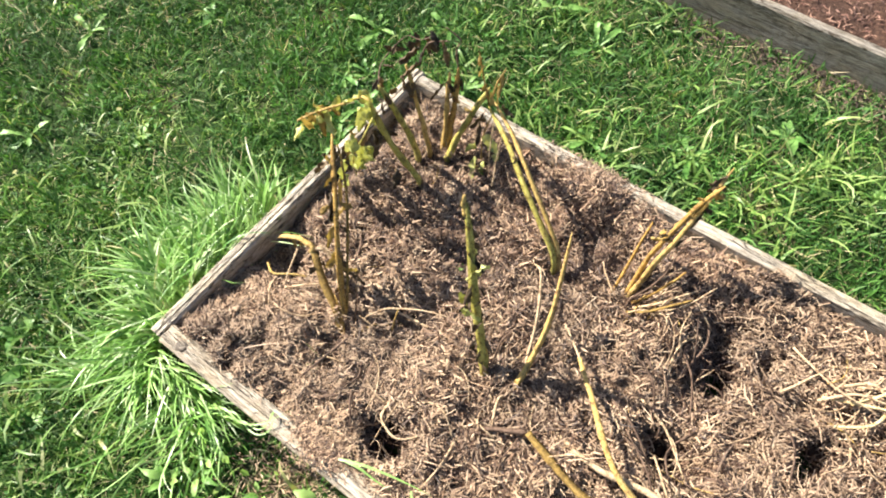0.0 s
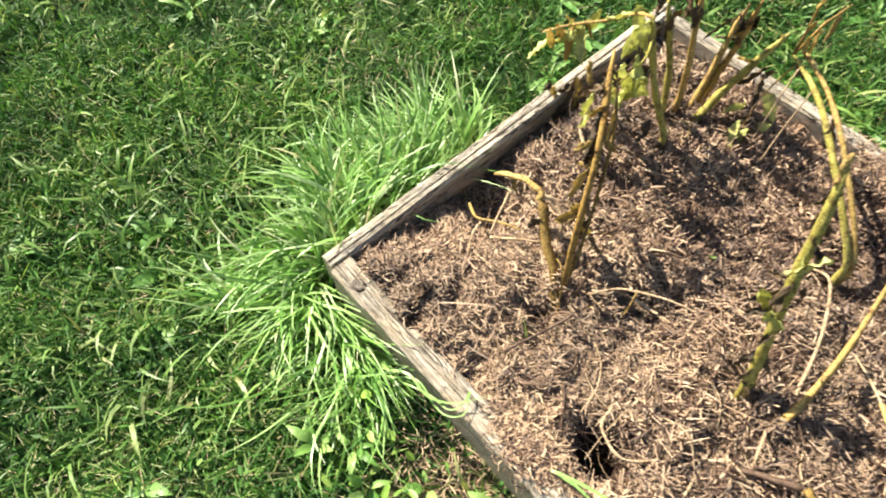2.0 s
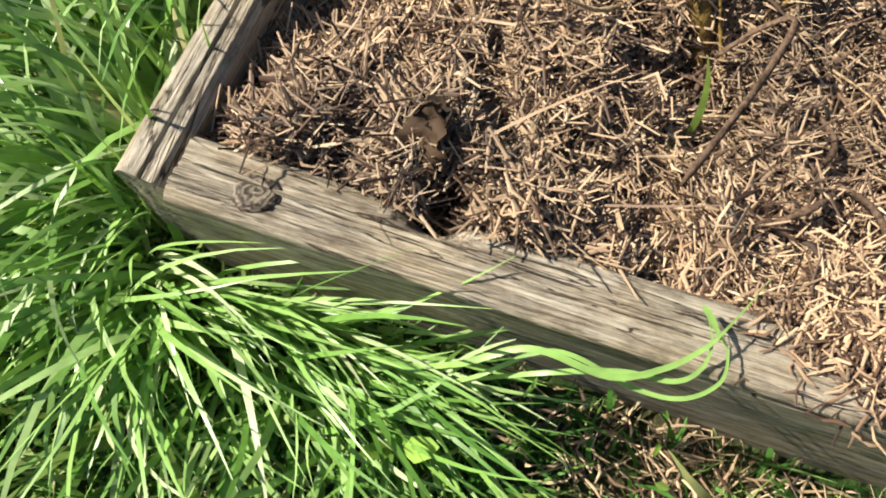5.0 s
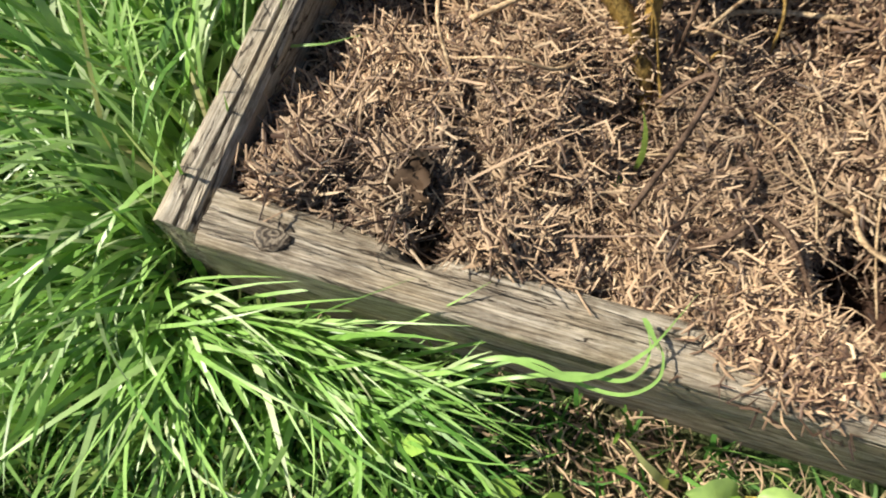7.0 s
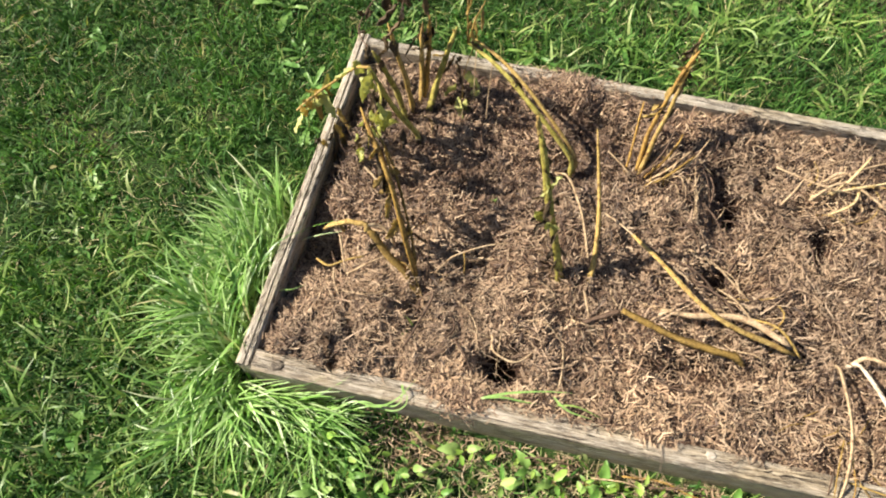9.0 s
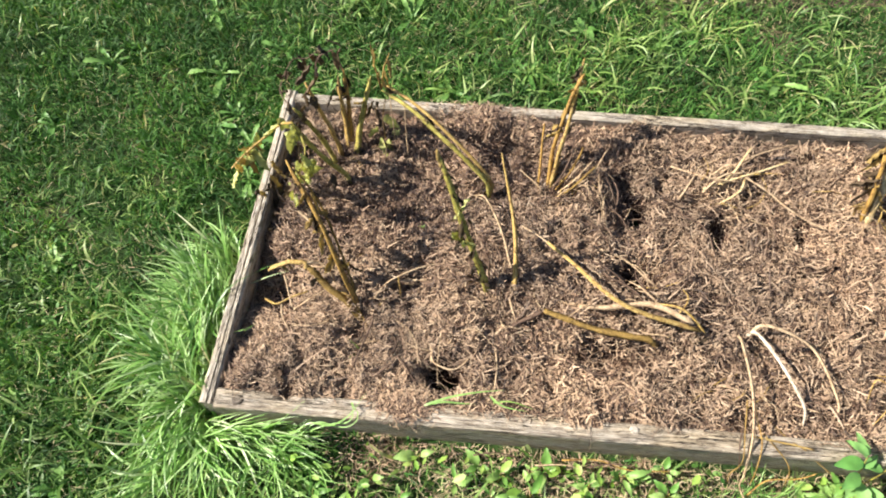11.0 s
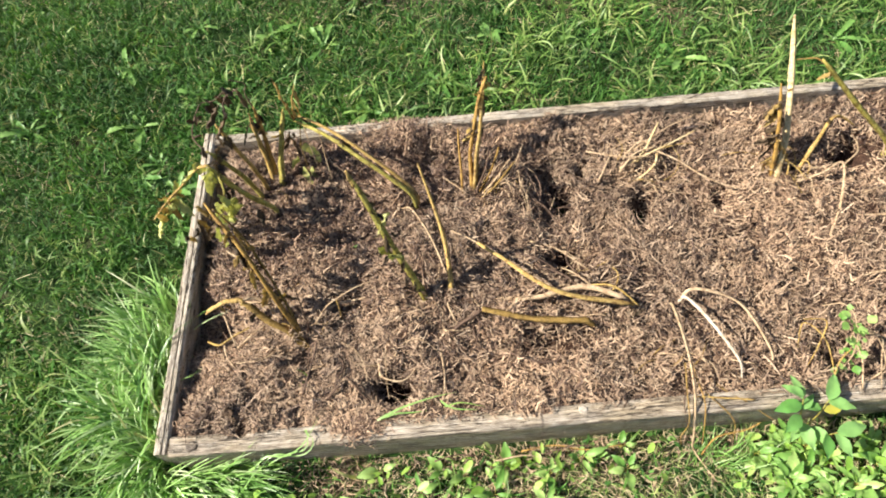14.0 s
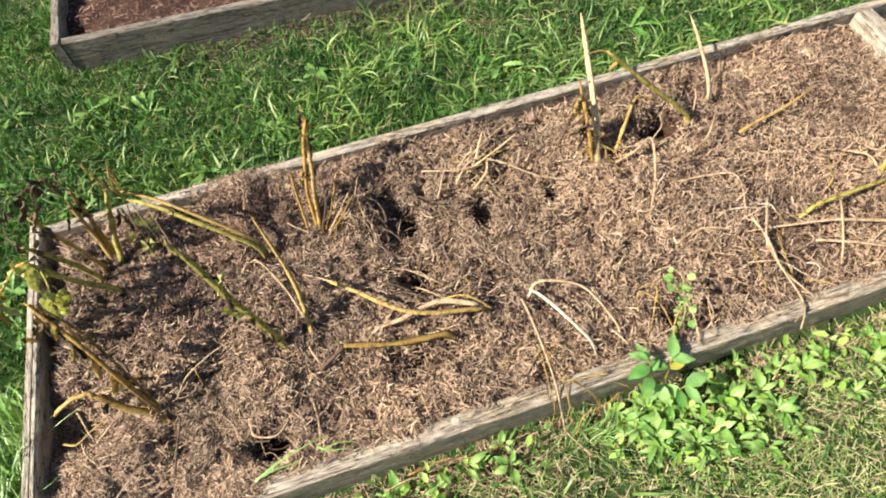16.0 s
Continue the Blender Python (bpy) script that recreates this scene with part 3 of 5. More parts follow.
px = rng.uniform(0.3, 2.6, 2100)
py = -0.012 - np.abs(rng.normal(0, 0.07, 2100))
tagged(new("ground_straw", chips("ground_straw", px, py, ground_z(px, py) + rng.uniform(0.004, 0.02, 2100), rng.uniform(0.012, 0.045, 2100), rng.uniform(0.0014, 0.003, 2100), M_CHIP, 0.35)),
       "dry straw scattered on the ground along the timber board", "straw", kind="stuff")
px = rng.uniform(0.5, 3.6, 6000)
py = NB[1] - 0.006 - np.abs(rng.normal(0, 0.06, 6000))
tagged(new("bare_soil", chips("bare_soil", px, py, ground_z(px, py) + rng.uniform(0.0, 0.014, 6000), rng.uniform(0.006, 0.024, 6000), rng.uniform(0.002, 0.006, 6000), M_CLOD, 0.5)),
       "dark crumbly bare soil along the neighbouring bed", "soil", kind="stuff")
px, py = rng.uniform(NB[0] + 0.045, 3.6, 10000), rng.uniform(NB[1] + 0.05, NB[1] + 1.2, 10000)
tagged(new("red_mulch", chips("red_mulch", px, py, red_height(px, py) + rng.uniform(0.0, 0.008, 10000), rng.uniform(0.01, 0.035, 10000), rng.uniform(0.002, 0.005, 10000), M_CHIP_RED, 0.3)),
       "reddish brown chopped mulch in the neighbouring bed", "mulch", kind="stuff")
px, py = rng.uniform(BED_L + 0.09, 3.9, 6000), rng.uniform(0.08, 1.03, 6000)
tagged(new("red_mulch", chips("red_mulch", px, py, 0.09 + rng.uniform(0.0, 0.012, 6000), rng.uniform(0.01, 0.03, 6000), rng.uniform(0.002, 0.004, 6000), M_CHIP_RED, 0.3)),
       "reddish brown chopped mulch in the next bed section", "mulch", kind="stuff")


def outside_beds(x, y, gap=0.012):
    in_bed = (x > -gap) & (x < 3.98) & (y > front_y(x) - gap) & (y < back_y(x) + 0.036 + gap)
    in_near = (x > NB[0] - gap) & (x < 3.76) & (y > NB[1] - gap) & (y < NB[1] + 1.33)
    return ~(in_bed | in_near)


def lawn_points(n, x0, x1, y0, y1, thin=None):
    x, y = rng.uniform(x0, x1, n), rng.uniform(y0, y1, n)
    k = outside_beds(x, y)
    edge = np.minimum(np.minimum(x - x0, x1 - x), np.minimum(y - y0, y1 - y))
    k &= rng.uniform(0, 1, n) < np.clip((edge + 0.25 * value_noise(x, y, 4, 71)) / 0.55 + 0.15 * (edge > 0.3), 0, 1) + (x1 - x0 < 3.2) * 0.0
    if thin is not None:
        k &= rng.uniform(0, 1, n) < thin(x, y)
    return x[k], y[k]


def lawn_cover(x, y):
    """Share of ground that is grown over."""
    c = 0.86 + 0.5 * value_noise(x, y, 3.1, 21) + 0.4 * value_noise(x, y, 9, 22)
    strip = (y < 0) & (x > 0.35)
    c = np.where(strip, 0.3 * c + 0.02 - 0.1 * (y > -0.12), c)
    c = np.where((y > 1.75) & (y < 1.9) & (x > 0.6), c - 0.6, c)
    c = np.where((y > 1.0) & (x > 0.3), c - 0.55 * np.clip(value_noise(x, y, 5.5, 24) + 0.1, 0, 1), c)
    return np.clip(c, np.where(strip, 0.06, 0.35), 1)


# short lawn
x, y = lawn_points(215000, -2.1, 3.8, -1.0, 2.8, lawn_cover)
n_ = len(x)
tagged(new("lawn_grass", blade_mesh("lawn_grass", np.stack([x, y, ground_z(x, y) - 0.002], 1), rng.uniform(0, math.tau, n_), rng.uniform(0.025, 0.08, n_), rng.uniform(0.003, 0.0068, n_),
                                    rng.uniform(0.0, 1.0, n_), rng.uniform(0.2, 1.7, n_), M_LAWN, 3, ground_z, 0.7, rng.normal(0, 0.7, n_))), "short green lawn grass with uneven patches", "grass", kind="stuff")
# dense short undergrowth of the lawn beside the bed
x, y = lawn_points(105000, -1.75, 0.6, -1.05, 2.2, lambda a, b: np.where((b < 0) & (a > 0.35), 0.0, np.clip(lawn_cover(a, b) + 0.15, 0, 1)))
n_ = len(x)
tagged(new("lawn_grass", blade_mesh("lawn_grass", np.stack([x, y, ground_z(x, y) - 0.002], 1), rng.uniform(0, math.tau, n_), rng.uniform(0.015, 0.045, n_), rng.uniform(0.002, 0.0046, n_),
                                    rng.uniform(0.1, 1.2, n_), rng.uniform(0.2, 1.2, n_), M_LAWN, 2, ground_z, 0.7, rng.normal(0, 0.7, n_))), "dense short green grass under longer lawn blades", "grass", kind="stuff")
# lighter short blades round the long tufts
x, y = lawn_points(20000, -1.0, 0.5, -0.95, 0.75, lambda a, b: np.where((b < 0) & (a > 0.32), 0.0, np.clip(0.75 + 0.6 * value_noise(a, b, 6, 38), 0, 1)))
n_ = len(x)
tagged(new("coarse_grass", blade_mesh("coarse_grass", np.stack([x, y, ground_z(x, y) - 0.002], 1), rng.uniform(0, math.tau, n_), rng.uniform(0.03, 0.07, n_), rng.uniform(0.0025, 0.006, n_),
                                      rng.uniform(0.2, 1.1, n_), rng.uniform(0.4, 1.5, n_), M_COARSE, 3, ground_z, 0.6, rng.normal(0, 0.8, n_))), "lighter green short grass round the long tufts", "grass", kind="stuff")
# dry thatch
x, y = lawn_points(52000, -2.4, 4.3, -1.5, 3.3, lambda a, b: np.where(((b < 0) & (a > 0.3)) | ((b > 1.6) & (a > 0.2)) | ((b < 0.5) & (a > -0.6)), 0.9, np.clip(0.5 + 0.6 * value_noise(a, b, 3.1, 23), 0.1, 1)))
n_ = len(x)
tagged(new("dry_thatch", blade_mesh("dry_thatch", np.stack([x, y, ground_z(x, y) + 0.003], 1), rng.uniform(0, math.tau, n_), rng.uniform(0.03, 0.09, n_), rng.uniform(0.0015, 0.0035, n_),
                                    rng.uniform(1.1, 1.6, n_), rng.uniform(-0.2, 0.3, n_), M_THATCH, 2, ground_z)), "dry straw-coloured thatch lying between lawn blades", "thatch", kind="stuff")


# short pale lawn in front of the bed
x, y = lawn_points(46000, 0.3, 3.9, -1.25, 0.6, lambda a, b: np.where(b < 0.0, np.clip((a - 0.5) / 1.0, 0, 1) * np.clip(0.55 + 0.6 * value_noise(a, b, 5, 37) - 0.5 * np.exp(-((b + 0.02) / 0.07) ** 2), 0, 1), 0.0))
n_ = len(x)
tagged(new("dry_grass", blade_mesh("dry_grass", np.stack([x, y, ground_z(x, y)], 1), rng.uniform(0, math.tau, n_), rng.uniform(0.02, 0.06, n_), rng.uniform(0.0016, 0.0038, n_),
                                   rng.uniform(0.3, 1.3, n_), rng.uniform(0.2, 1.2, n_), M_DRY_LAWN, 3, ground_z, 0.6, rng.normal(0, 0.8, n_))), "short sun-bleached yellow-green grass in front of the bed", "grass", kind="stuff")
# pale dry thatch in front of the bed
x, y = lawn_points(30000, 0.15, 3.9, -1.25, 0.6)
n_ = len(x)
tagged(new("dry_thatch", blade_mesh("dry_thatch", np.stack([x, y, ground_z(x, y) + 0.004], 1), rng.uniform(0, math.tau, n_), rng.uniform(0.02, 0.07, n_), rng.uniform(0.0014, 0.0032, n_),
                                    rng.uniform(1.0, 1.6, n_), rng.uniform(-0.2, 0.4, n_), M_THATCH, 3, ground_z, 0.6, rng.normal(0, 0.8, n_))), "pale dry grass thatch in front of the timber bed", "thatch", kind="stuff")


# coarse grass between the beds and about the lawn
def coarse_cover(x, y):
    c = 0.2 + 0.55 * value_noise(x, y, 2.6, 31) + 0.7 * value_noise(x, y, 8.5, 32)
    c = np.where((y > 1.0) & (x > 0.0), c + 0.22 - 0.9 * np.clip(value_noise(x, y, 5.5, 24) + 0.1, 0, 1), c)
    c = np.where((y > 1.74) & (y < 1.9) & (x > 0.6), c - 0.7, c)
    c = np.where((x < -0.05) & (y > 0.45), c - 0.4, c)
    c = np.where((x < -0.45) & (y <= 0.45), c - 0.08, c)
    c = np.where((y < 0) & (x > 0.35), 0.12 + 0.2 * value_noise(x, y, 5, 33), c)
    c = np.where((y < 0.35) & (x < 0.2), c + 0.5 * np.exp(-((x + 0.25) / 0.4) ** 2), c)
    return np.clip(c, 0.02, 1)


x, y = lawn_points(38000, -2.3, 4.3, -1.4, 3.1, coarse_cover)
n_ = len(x)
tagged(new("coarse_grass", blade_mesh("coarse_grass", np.stack([x, y, ground_z(x, y) - 0.002], 1), rng.uniform(0, math.tau, n_), np.where(((y > 1.0) & (x > -0.1)) | ((y < 0.3) & (x > -0.7)), rng.uniform(0.05, 0.14, n_), rng.uniform(0.05, 0.1, n_)), rng.uniform(0.0045, 0.0108, n_),
                                      rng.uniform(0.2, 0.9, n_), rng.uniform(0.6, 2.0, n_), M_COARSE, 4, ground_z, 0.5, rng.normal(0, 0.8, n_))), "coarse bright green grass blades between the garden beds", "grass", kind="stuff")


x, y = lawn_points(12000, 0.4, 4.4, 0.6, 2.2, lambda a, b: np.where(b > 1.0, np.clip(0.32 + 0.9 * value_noise(a, b, 5, 36) + 0.15 * (a - 1.4) - 0.8 * np.clip(value_noise(a, b, 5.5, 24) + 0.1, 0, 1), 0, 1), 0.0) * (b < 1.75))
n_ = len(x)
tagged(new("coarse_grass", blade_mesh("coarse_grass", np.stack([x, y, ground_z(x, y) - 0.002], 1), rng.uniform(0, math.tau, n_), rng.uniform(0.06, 0.15, n_), rng.uniform(0.005, 0.0105, n_),
                                      rng.uniform(0.1, 0.9, n_), rng.uniform(0.8, 2.2, n_), M_COARSE, 5, ground_z, 0.5, rng.normal(0, 0.8, n_))), "broad pale green grass blades clumped between the beds", "grass", kind="stuff")


def leaflets(name, x, y, z, size, material):
    """Small folded leaves at all tilts: one mesh."""
    n = len(x)
    a, t = rng.uniform(0, math.tau, n), rng.normal(0.25, 0.35, n)
    d = np.stack([np.cos(a) * np.cos(t), np.sin(a) * np.cos(t), np.sin(t)], 1) * size[:, None]
    s = np.stack([-np.sin(a), np.cos(a), rng.normal(0, 0.25, n)], 1) * (size * rng.uniform(0.13, 0.28, n))[:, None]
    u = np.stack([np.zeros(n), np.zeros(n), size * 0.12], 1)
    c = np.stack([x, y, z], 1)
    v = np.stack([c, c + d * 0.35 - s + u, c + d * 0.5, c + d * 0.35 + s + u, c + d * 0.8 - s * 0.7 + u, c + d * 0.8 + s * 0.7 + u, c + d], 1).reshape(-1, 3)
    o = np.arange(n)[:, None] * 7
    f = np.concatenate([o + np.array([0, 2, 4, 1]), o + np.array([0, 3, 5, 2]), o + np.array([2, 5, 6, 4])], 0)
    return mesh_of(name, v, f, material)


x, y = lawn_points(17000, -1.9, 3.8, -0.9, 2.7, lambda a, b: np.clip(0.3 + 0.7 * value_noise(a, b, 2.8, 61), 0.04, 1))
n_ = len(x)
tagged(new("lawn_clover", leaflets("lawn_clover", x, y, ground_z(x, y) + rng.uniform(0.01, 0.045, n_), rng.uniform(0.009, 0.022, n_), M_LAWN)), "small clover and weed leaves among the lawn grass", "clover", kind="stuff")
x = np.concatenate([rng.normal(1.75, 0.15, 140), rng.normal(0.85, 0.22, 50), rng.normal(2.3, 0.2, 80), rng.normal(0.35, 0.12, 20)])
y = np.concatenate([-0.03 - np.abs(rng.normal(0, 0.12, 140)), -0.03 - np.abs(rng.normal(0, 0.06, 50)), -0.03 - np.abs(rng.normal(0, 0.1, 80)), -0.1 - np.abs(rng.normal(0, 0.1, 20))])
n_ = len(x)
tagged(new("chickweed", leaflets("chickweed", x, y, ground_z(x, y) + rng.uniform(0.01, 0.06, n_), rng.uniform(0.014, 0.045, n_), M_CHICKWEED)), "low bright green chickweed along the timber board", "weed", kind="stuff")


# ---- long grass tufts at the bed's corner ----
def tuft(label, x, y, az, length, lean, bend, width, turn=0.5):
    n = len(x)
    ob = new("grass_tuft", blade_mesh("grass_tuft", np.stack([x, y, ground_z(x, y) - 0.004], 1), az, length, width, lean, bend, M_TUFT, 7, ground_z, 0.55, rng.normal(0, turn, n)))
    return tagged(ob, label, "grass tuft", "long grass tufts", "stuff")


def locks(n, cx, cy, az, inner):
    """Roots and headings of blades that grow in locks."""
    k = rng.integers(0, len(cx), n)
    x, y = cx[k] + rng.normal(0, 0.018, n), cy[k] + rng.normal(0, 0.018, n)
    heading = az[k] + rng.normal(0, inner, n)
    keep = outside_beds(x, y) & ((y < -0.01) | (np.cos(heading) < 0.25))
    return x[keep], y[keep], heading[keep]


q = 40
cx, cy = -0.012 - np.abs(rng.normal(0, 0.04, q)), rng.uniform(-0.03, 0.44, q)
x, y, az = locks(430, cx, cy, rng.normal(math.pi, 0.8, q), 0.4)
n_ = len(x)
tuft("long bright green grass tuft leaning away from the timber bed", x, y, az, rng.uniform(0.11, 0.22, n_) + 0.05 * (y > 0.15), rng.uniform(-0.1, 0.4, n_), rng.uniform(1.0, 2.6, n_), rng.uniform(0.0045, 0.0108, n_), 0.8)
q = 26
cx, cy = -0.012 - np.abs(rng.normal(0, 0.065, q)), rng.uniform(0.04, 0.43, q)
x, y, az = locks(470, cx, cy, rng.normal(math.pi * 0.85, 0.9, q), 0.4)
n_ = len(x)
tuft("tall upright bright green grass tuft beside the timber bed", x, y, az, rng.uniform(0.15, 0.3, n_), rng.uniform(-0.05, 0.5, n_), rng.uniform(0.7, 2.0, n_), rng.uniform(0.0045, 0.0112, n_), 0.7)
q = 22
cx, cy = rng.normal(-0.05, 0.045, q), rng.normal(-0.05, 0.045, q)
x, y, az = locks(210, cx, cy, rng.normal(math.pi * 1.47, 0.6, q), 0.4)
n_ = len(x)
tuft("long bright green grass tuft fanned out at the timber corner", x, y, az, rng.uniform(0.1, 0.26, n_), rng.uniform(0.0, 0.7, n_), rng.uniform(0.9, 2.4, n_), rng.uniform(0.004, 0.009, n_), 0.8)
n_ = 170
x = rng.uniform(-0.03, 0.2, n_)
y = -0.022 - np.abs(rng.normal(0, 0.03, n_))
tuft("long grass tuft lying along the front board of the bed", x, y, rng.normal(-0.22, 0.24, n_), rng.uniform(0.1, 0.25, n_), rng.uniform(0.15, 0.8, n_), rng.uniform(0.6, 1.5, n_), rng.uniform(0.0035, 0.0075, n_), 0.4)
n_ = 120
x = rng.uniform(0.0, 0.28, n_)
y = -0.05 - np.abs(rng.normal(0, 0.06, n_))
tuft("long grass tuft drooping over the lawn below the front board", x, y, rng.normal(-1.0, 0.6, n_), rng.uniform(0.1, 0.24, n_), rng.uniform(0.35, 1.1, n_), rng.uniform(0.4, 1.3, n_), rng.uniform(0.0032, 0.0075, n_), 0.8)


n_ = 150
x, y = rng.normal(1.46, 0.05, n_), -0.05 - np.abs(rng.normal(0, 0.045, n_))
tuft("small fine bright green grass tuft below the front board", x, y, rng.uniform(0, math.tau, n_), rng.uniform(0.05, 0.12, n_), rng.uniform(0.0, 0.6, n_), rng.uniform(0.3, 1.4, n_), rng.uniform(0.002, 0.004, n_), 0.6)
n_ = 4
ob = new("grass_blades", blade_mesh("grass_blades", np.stack([np.array([0.245, 0.25, 0.31, 0.40]), np.full(n_, -0.035), np.full(n_, 0.02)], 1), rng.uniform(0, 6, n_), np.array([0.19, 0.16, 0.14, 0.12]), np.full(n_, 0.005),
                                    np.full(n_, 0.05), rng.uniform(0.0, 0.3, n_), M_TUFT, 7, None, 0.4, rng.normal(0, 0.4, n_)))
tagged(ob, "few upright green grass blades before the front board", "grass", "", "stuff")
n_ = 34
tuft("upright green grass blades close against the timber", -0.008 - np.abs(rng.normal(0, 0.012, n_)), rng.uniform(0.0, 0.45, n_), rng.uniform(0, math.tau, n_), rng.uniform(0.14, 0.24, n_), rng.uniform(-0.1, 0.25, n_), rng.uniform(0.0, 0.7, n_),
     rng.uniform(0.003, 0.006, n_), 0.4)
n_ = 3
tuft("green grass blades bent over the timber into the bed", np.full(n_, -0.02), np.array([0.3, 0.345, 0.36]), np.array([-0.25, 0.1, 0.3]), np.array([0.19, 0.24, 0.26]), np.array([0.1, 0.15, 0.05]), np.array([1.9, 1.5, 1.7]),
     np.array([0.005, 0.007, 0.005]), 0.3)

# ---- stalks ----
def smooth_path(pts, per=6):
    p = [Vector(q) for q in pts]
    p = [p[0] * 2 - p[1]] + p + [p[-1] * 2 - p[-2]]
    out = []
    for i in range(1, len(p) - 2):
        a, b, c, d = p[i - 1:i + 3]
        for j in range(per):
            t = j / per
            out.append(0.5 * (2 * b + (c - a) * t + (2 * a - 5 * b + 4 * c - d) * t * t + (3 * b - a - 3 * c + d) * t ** 3))
    out.append(p[-2])
    return out


def ribbon(label, pts, width, material=M_TUFT, roll=0.0):
    """One grass blade along a smooth path, folded along its middle."""
    path = smooth_path(pts, 8)
    verts, n = [], len(path)
    for i, c in enumerate(path):
        t = i / (n - 1)
        d = (path[min(i + 1, n - 1)] - path[max(i - 1, 0)]).normalized()
        side = d.cross(Vector((0.0, math.sin(roll), math.cos(roll)))).normalized()
        w = 0.5 * width * min(1, 0.6 + 2 * t) * max(0.05, 1 - t ** 3)
        verts += [c - side * w, c - Vector((0, 0, 0.18 * w)), c + side * w]
    faces = [f for i in range(n - 1) for f in ((3 * i, 3 * i + 1, 3 * i + 4, 3 * i + 3), (3 * i + 1, 3 * i + 2, 3 * i + 5, 3 * i + 4))]
    return tagged(new("grass_blade", mesh_of("grass_blade", verts, faces, material)), label, "grass blade", "single grass blades")


L_ = "long green grass blade curled over the timber edge"
ribbon(L_, ((0.20, -0.05, 0.03), (0.25, -0.045, 0.11), (0.29, -0.026, 0.14), (0.338, -0.027, 0.142), (0.368, -0.012, 0.142), (0.386, 0.005, 0.146), (0.396, 0.02, 0.149), (0.418, 0.062, 0.15)), 0.0045)
ribbon(L_, ((0.21, -0.06, 0.03), (0.26, -0.05, 0.1), (0.305, -0.02, 0.128), (0.356, -0.026, 0.13), (0.384, -0.024, 0.135), (0.402, -0.009, 0.14), (0.403, 0.009, 0.142), (0.395, 0.021, 0.143), (0.384, 0.033, 0.143)), 0.0032)
ribbon(L_, ((0.25, -0.05, 0.06), (0.30, -0.035, 0.12), (0.345, -0.02, 0.132), (0.377, -0.016, 0.137), (0.390, -0.004, 0.141), (0.391, 0.012, 0.146), (0.385, 0.028, 0.146)), 0.0036)
ribbon(L_, ((0.384, 0.034, 0.142), (0.389, 0.024, 0.147), (0.397, 0.012, 0.147)), 0.005)
L_ = "pale green grass blade lying along the inside of the timber"
ribbon(L_, ((0.565, 0.045, 0.14), (0.58, 0.051, 0.145), (0.63, 0.07, 0.152), (0.698, 0.089, 0.15), (0.768, 0.105, 0.135)), 0.006)
ribbon(L_, ((0.568, 0.046, 0.14), (0.61, 0.056, 0.148), (0.653, 0.058, 0.143), (0.695, 0.062, 0.135)), 0.005)
ribbon(L_, ((0.727, 0.087, 0.13), (0.745, 0.07, 0.138), (0.77, 0.06, 0.138), (0.82, 0.056, 0.135)), 0.005)
ribbon(L_, ((0.735, 0.07, 0.13), (0.78, 0.075, 0.14), (0.84, 0.062, 0.135)), 0.004, M_COARSE)
ribbon("single upright grass blade in the mulch", ((0.37, 0.192, 0.08), (0.366, 0.192, 0.11), (0.356, 0.191, 0.145), (0.344, 0.19, 0.172)), 0.0058, M_CHICKWEED, 0.8)


def stalk_mesh(name, pts, r0, r1, material, seed=0, sides=7, rough=0.12):
    path = smooth_path(pts)
    verts, faces = [], []
    for i, c in enumerate(path):
        s = i / (len(path) - 1)
        d = (path[min(i + 1, len(path) - 1)] - path[max(i - 1, 0)]).normalized()
        u = d.cross(Vector((0.3, 0.2, 1))).normalized()
        w = d.cross(u)
        r = 0.88 * (r0 + (r1 - r0) * s) * (1 + rough * noise.noise(Vector((s * 9 + seed * 5.3, seed, 0))) * 2)
        if r0 > 0.006:
            r *= 1 + 0.14 * max(0.0, math.cos(s * 21 + seed)) ** 8 - 0.45 * max(0.0, (s - 0.84) / 0.16) ** 1.5
        if i == len(path) - 1:
            r *= 0.6
        jig = 0.4 * r0 * noise.noise_vector(Vector((s * 4 + seed * 3.7, seed * 1.9, 1)))
        for j in range(sides):
            a = j * math.tau / sides
            q = r * (1 + 0.2 * math.cos(3 * a + seed + 2 * s) + 0.22 * noise.noise(Vector((s * 16 + seed * 2.3, 1.3 * math.cos(a), 1.3 * math.sin(a)))))
            verts.append(c + jig + u * q * math.cos(a) + w * q * 0.8 * math.sin(a))
    for i in range(len(path) - 1):
        for j in range(sides):
            a, b = i * sides + j, i * sides + (j + 1) % sides
            faces.append((a, b, b + sides, a + sides))
    faces.append(tuple(reversed(range(sides))))
    faces.append(tuple(range((len(path) - 1) * sides, len(path) * sides)))
    return mesh_of(name, verts, faces, material)


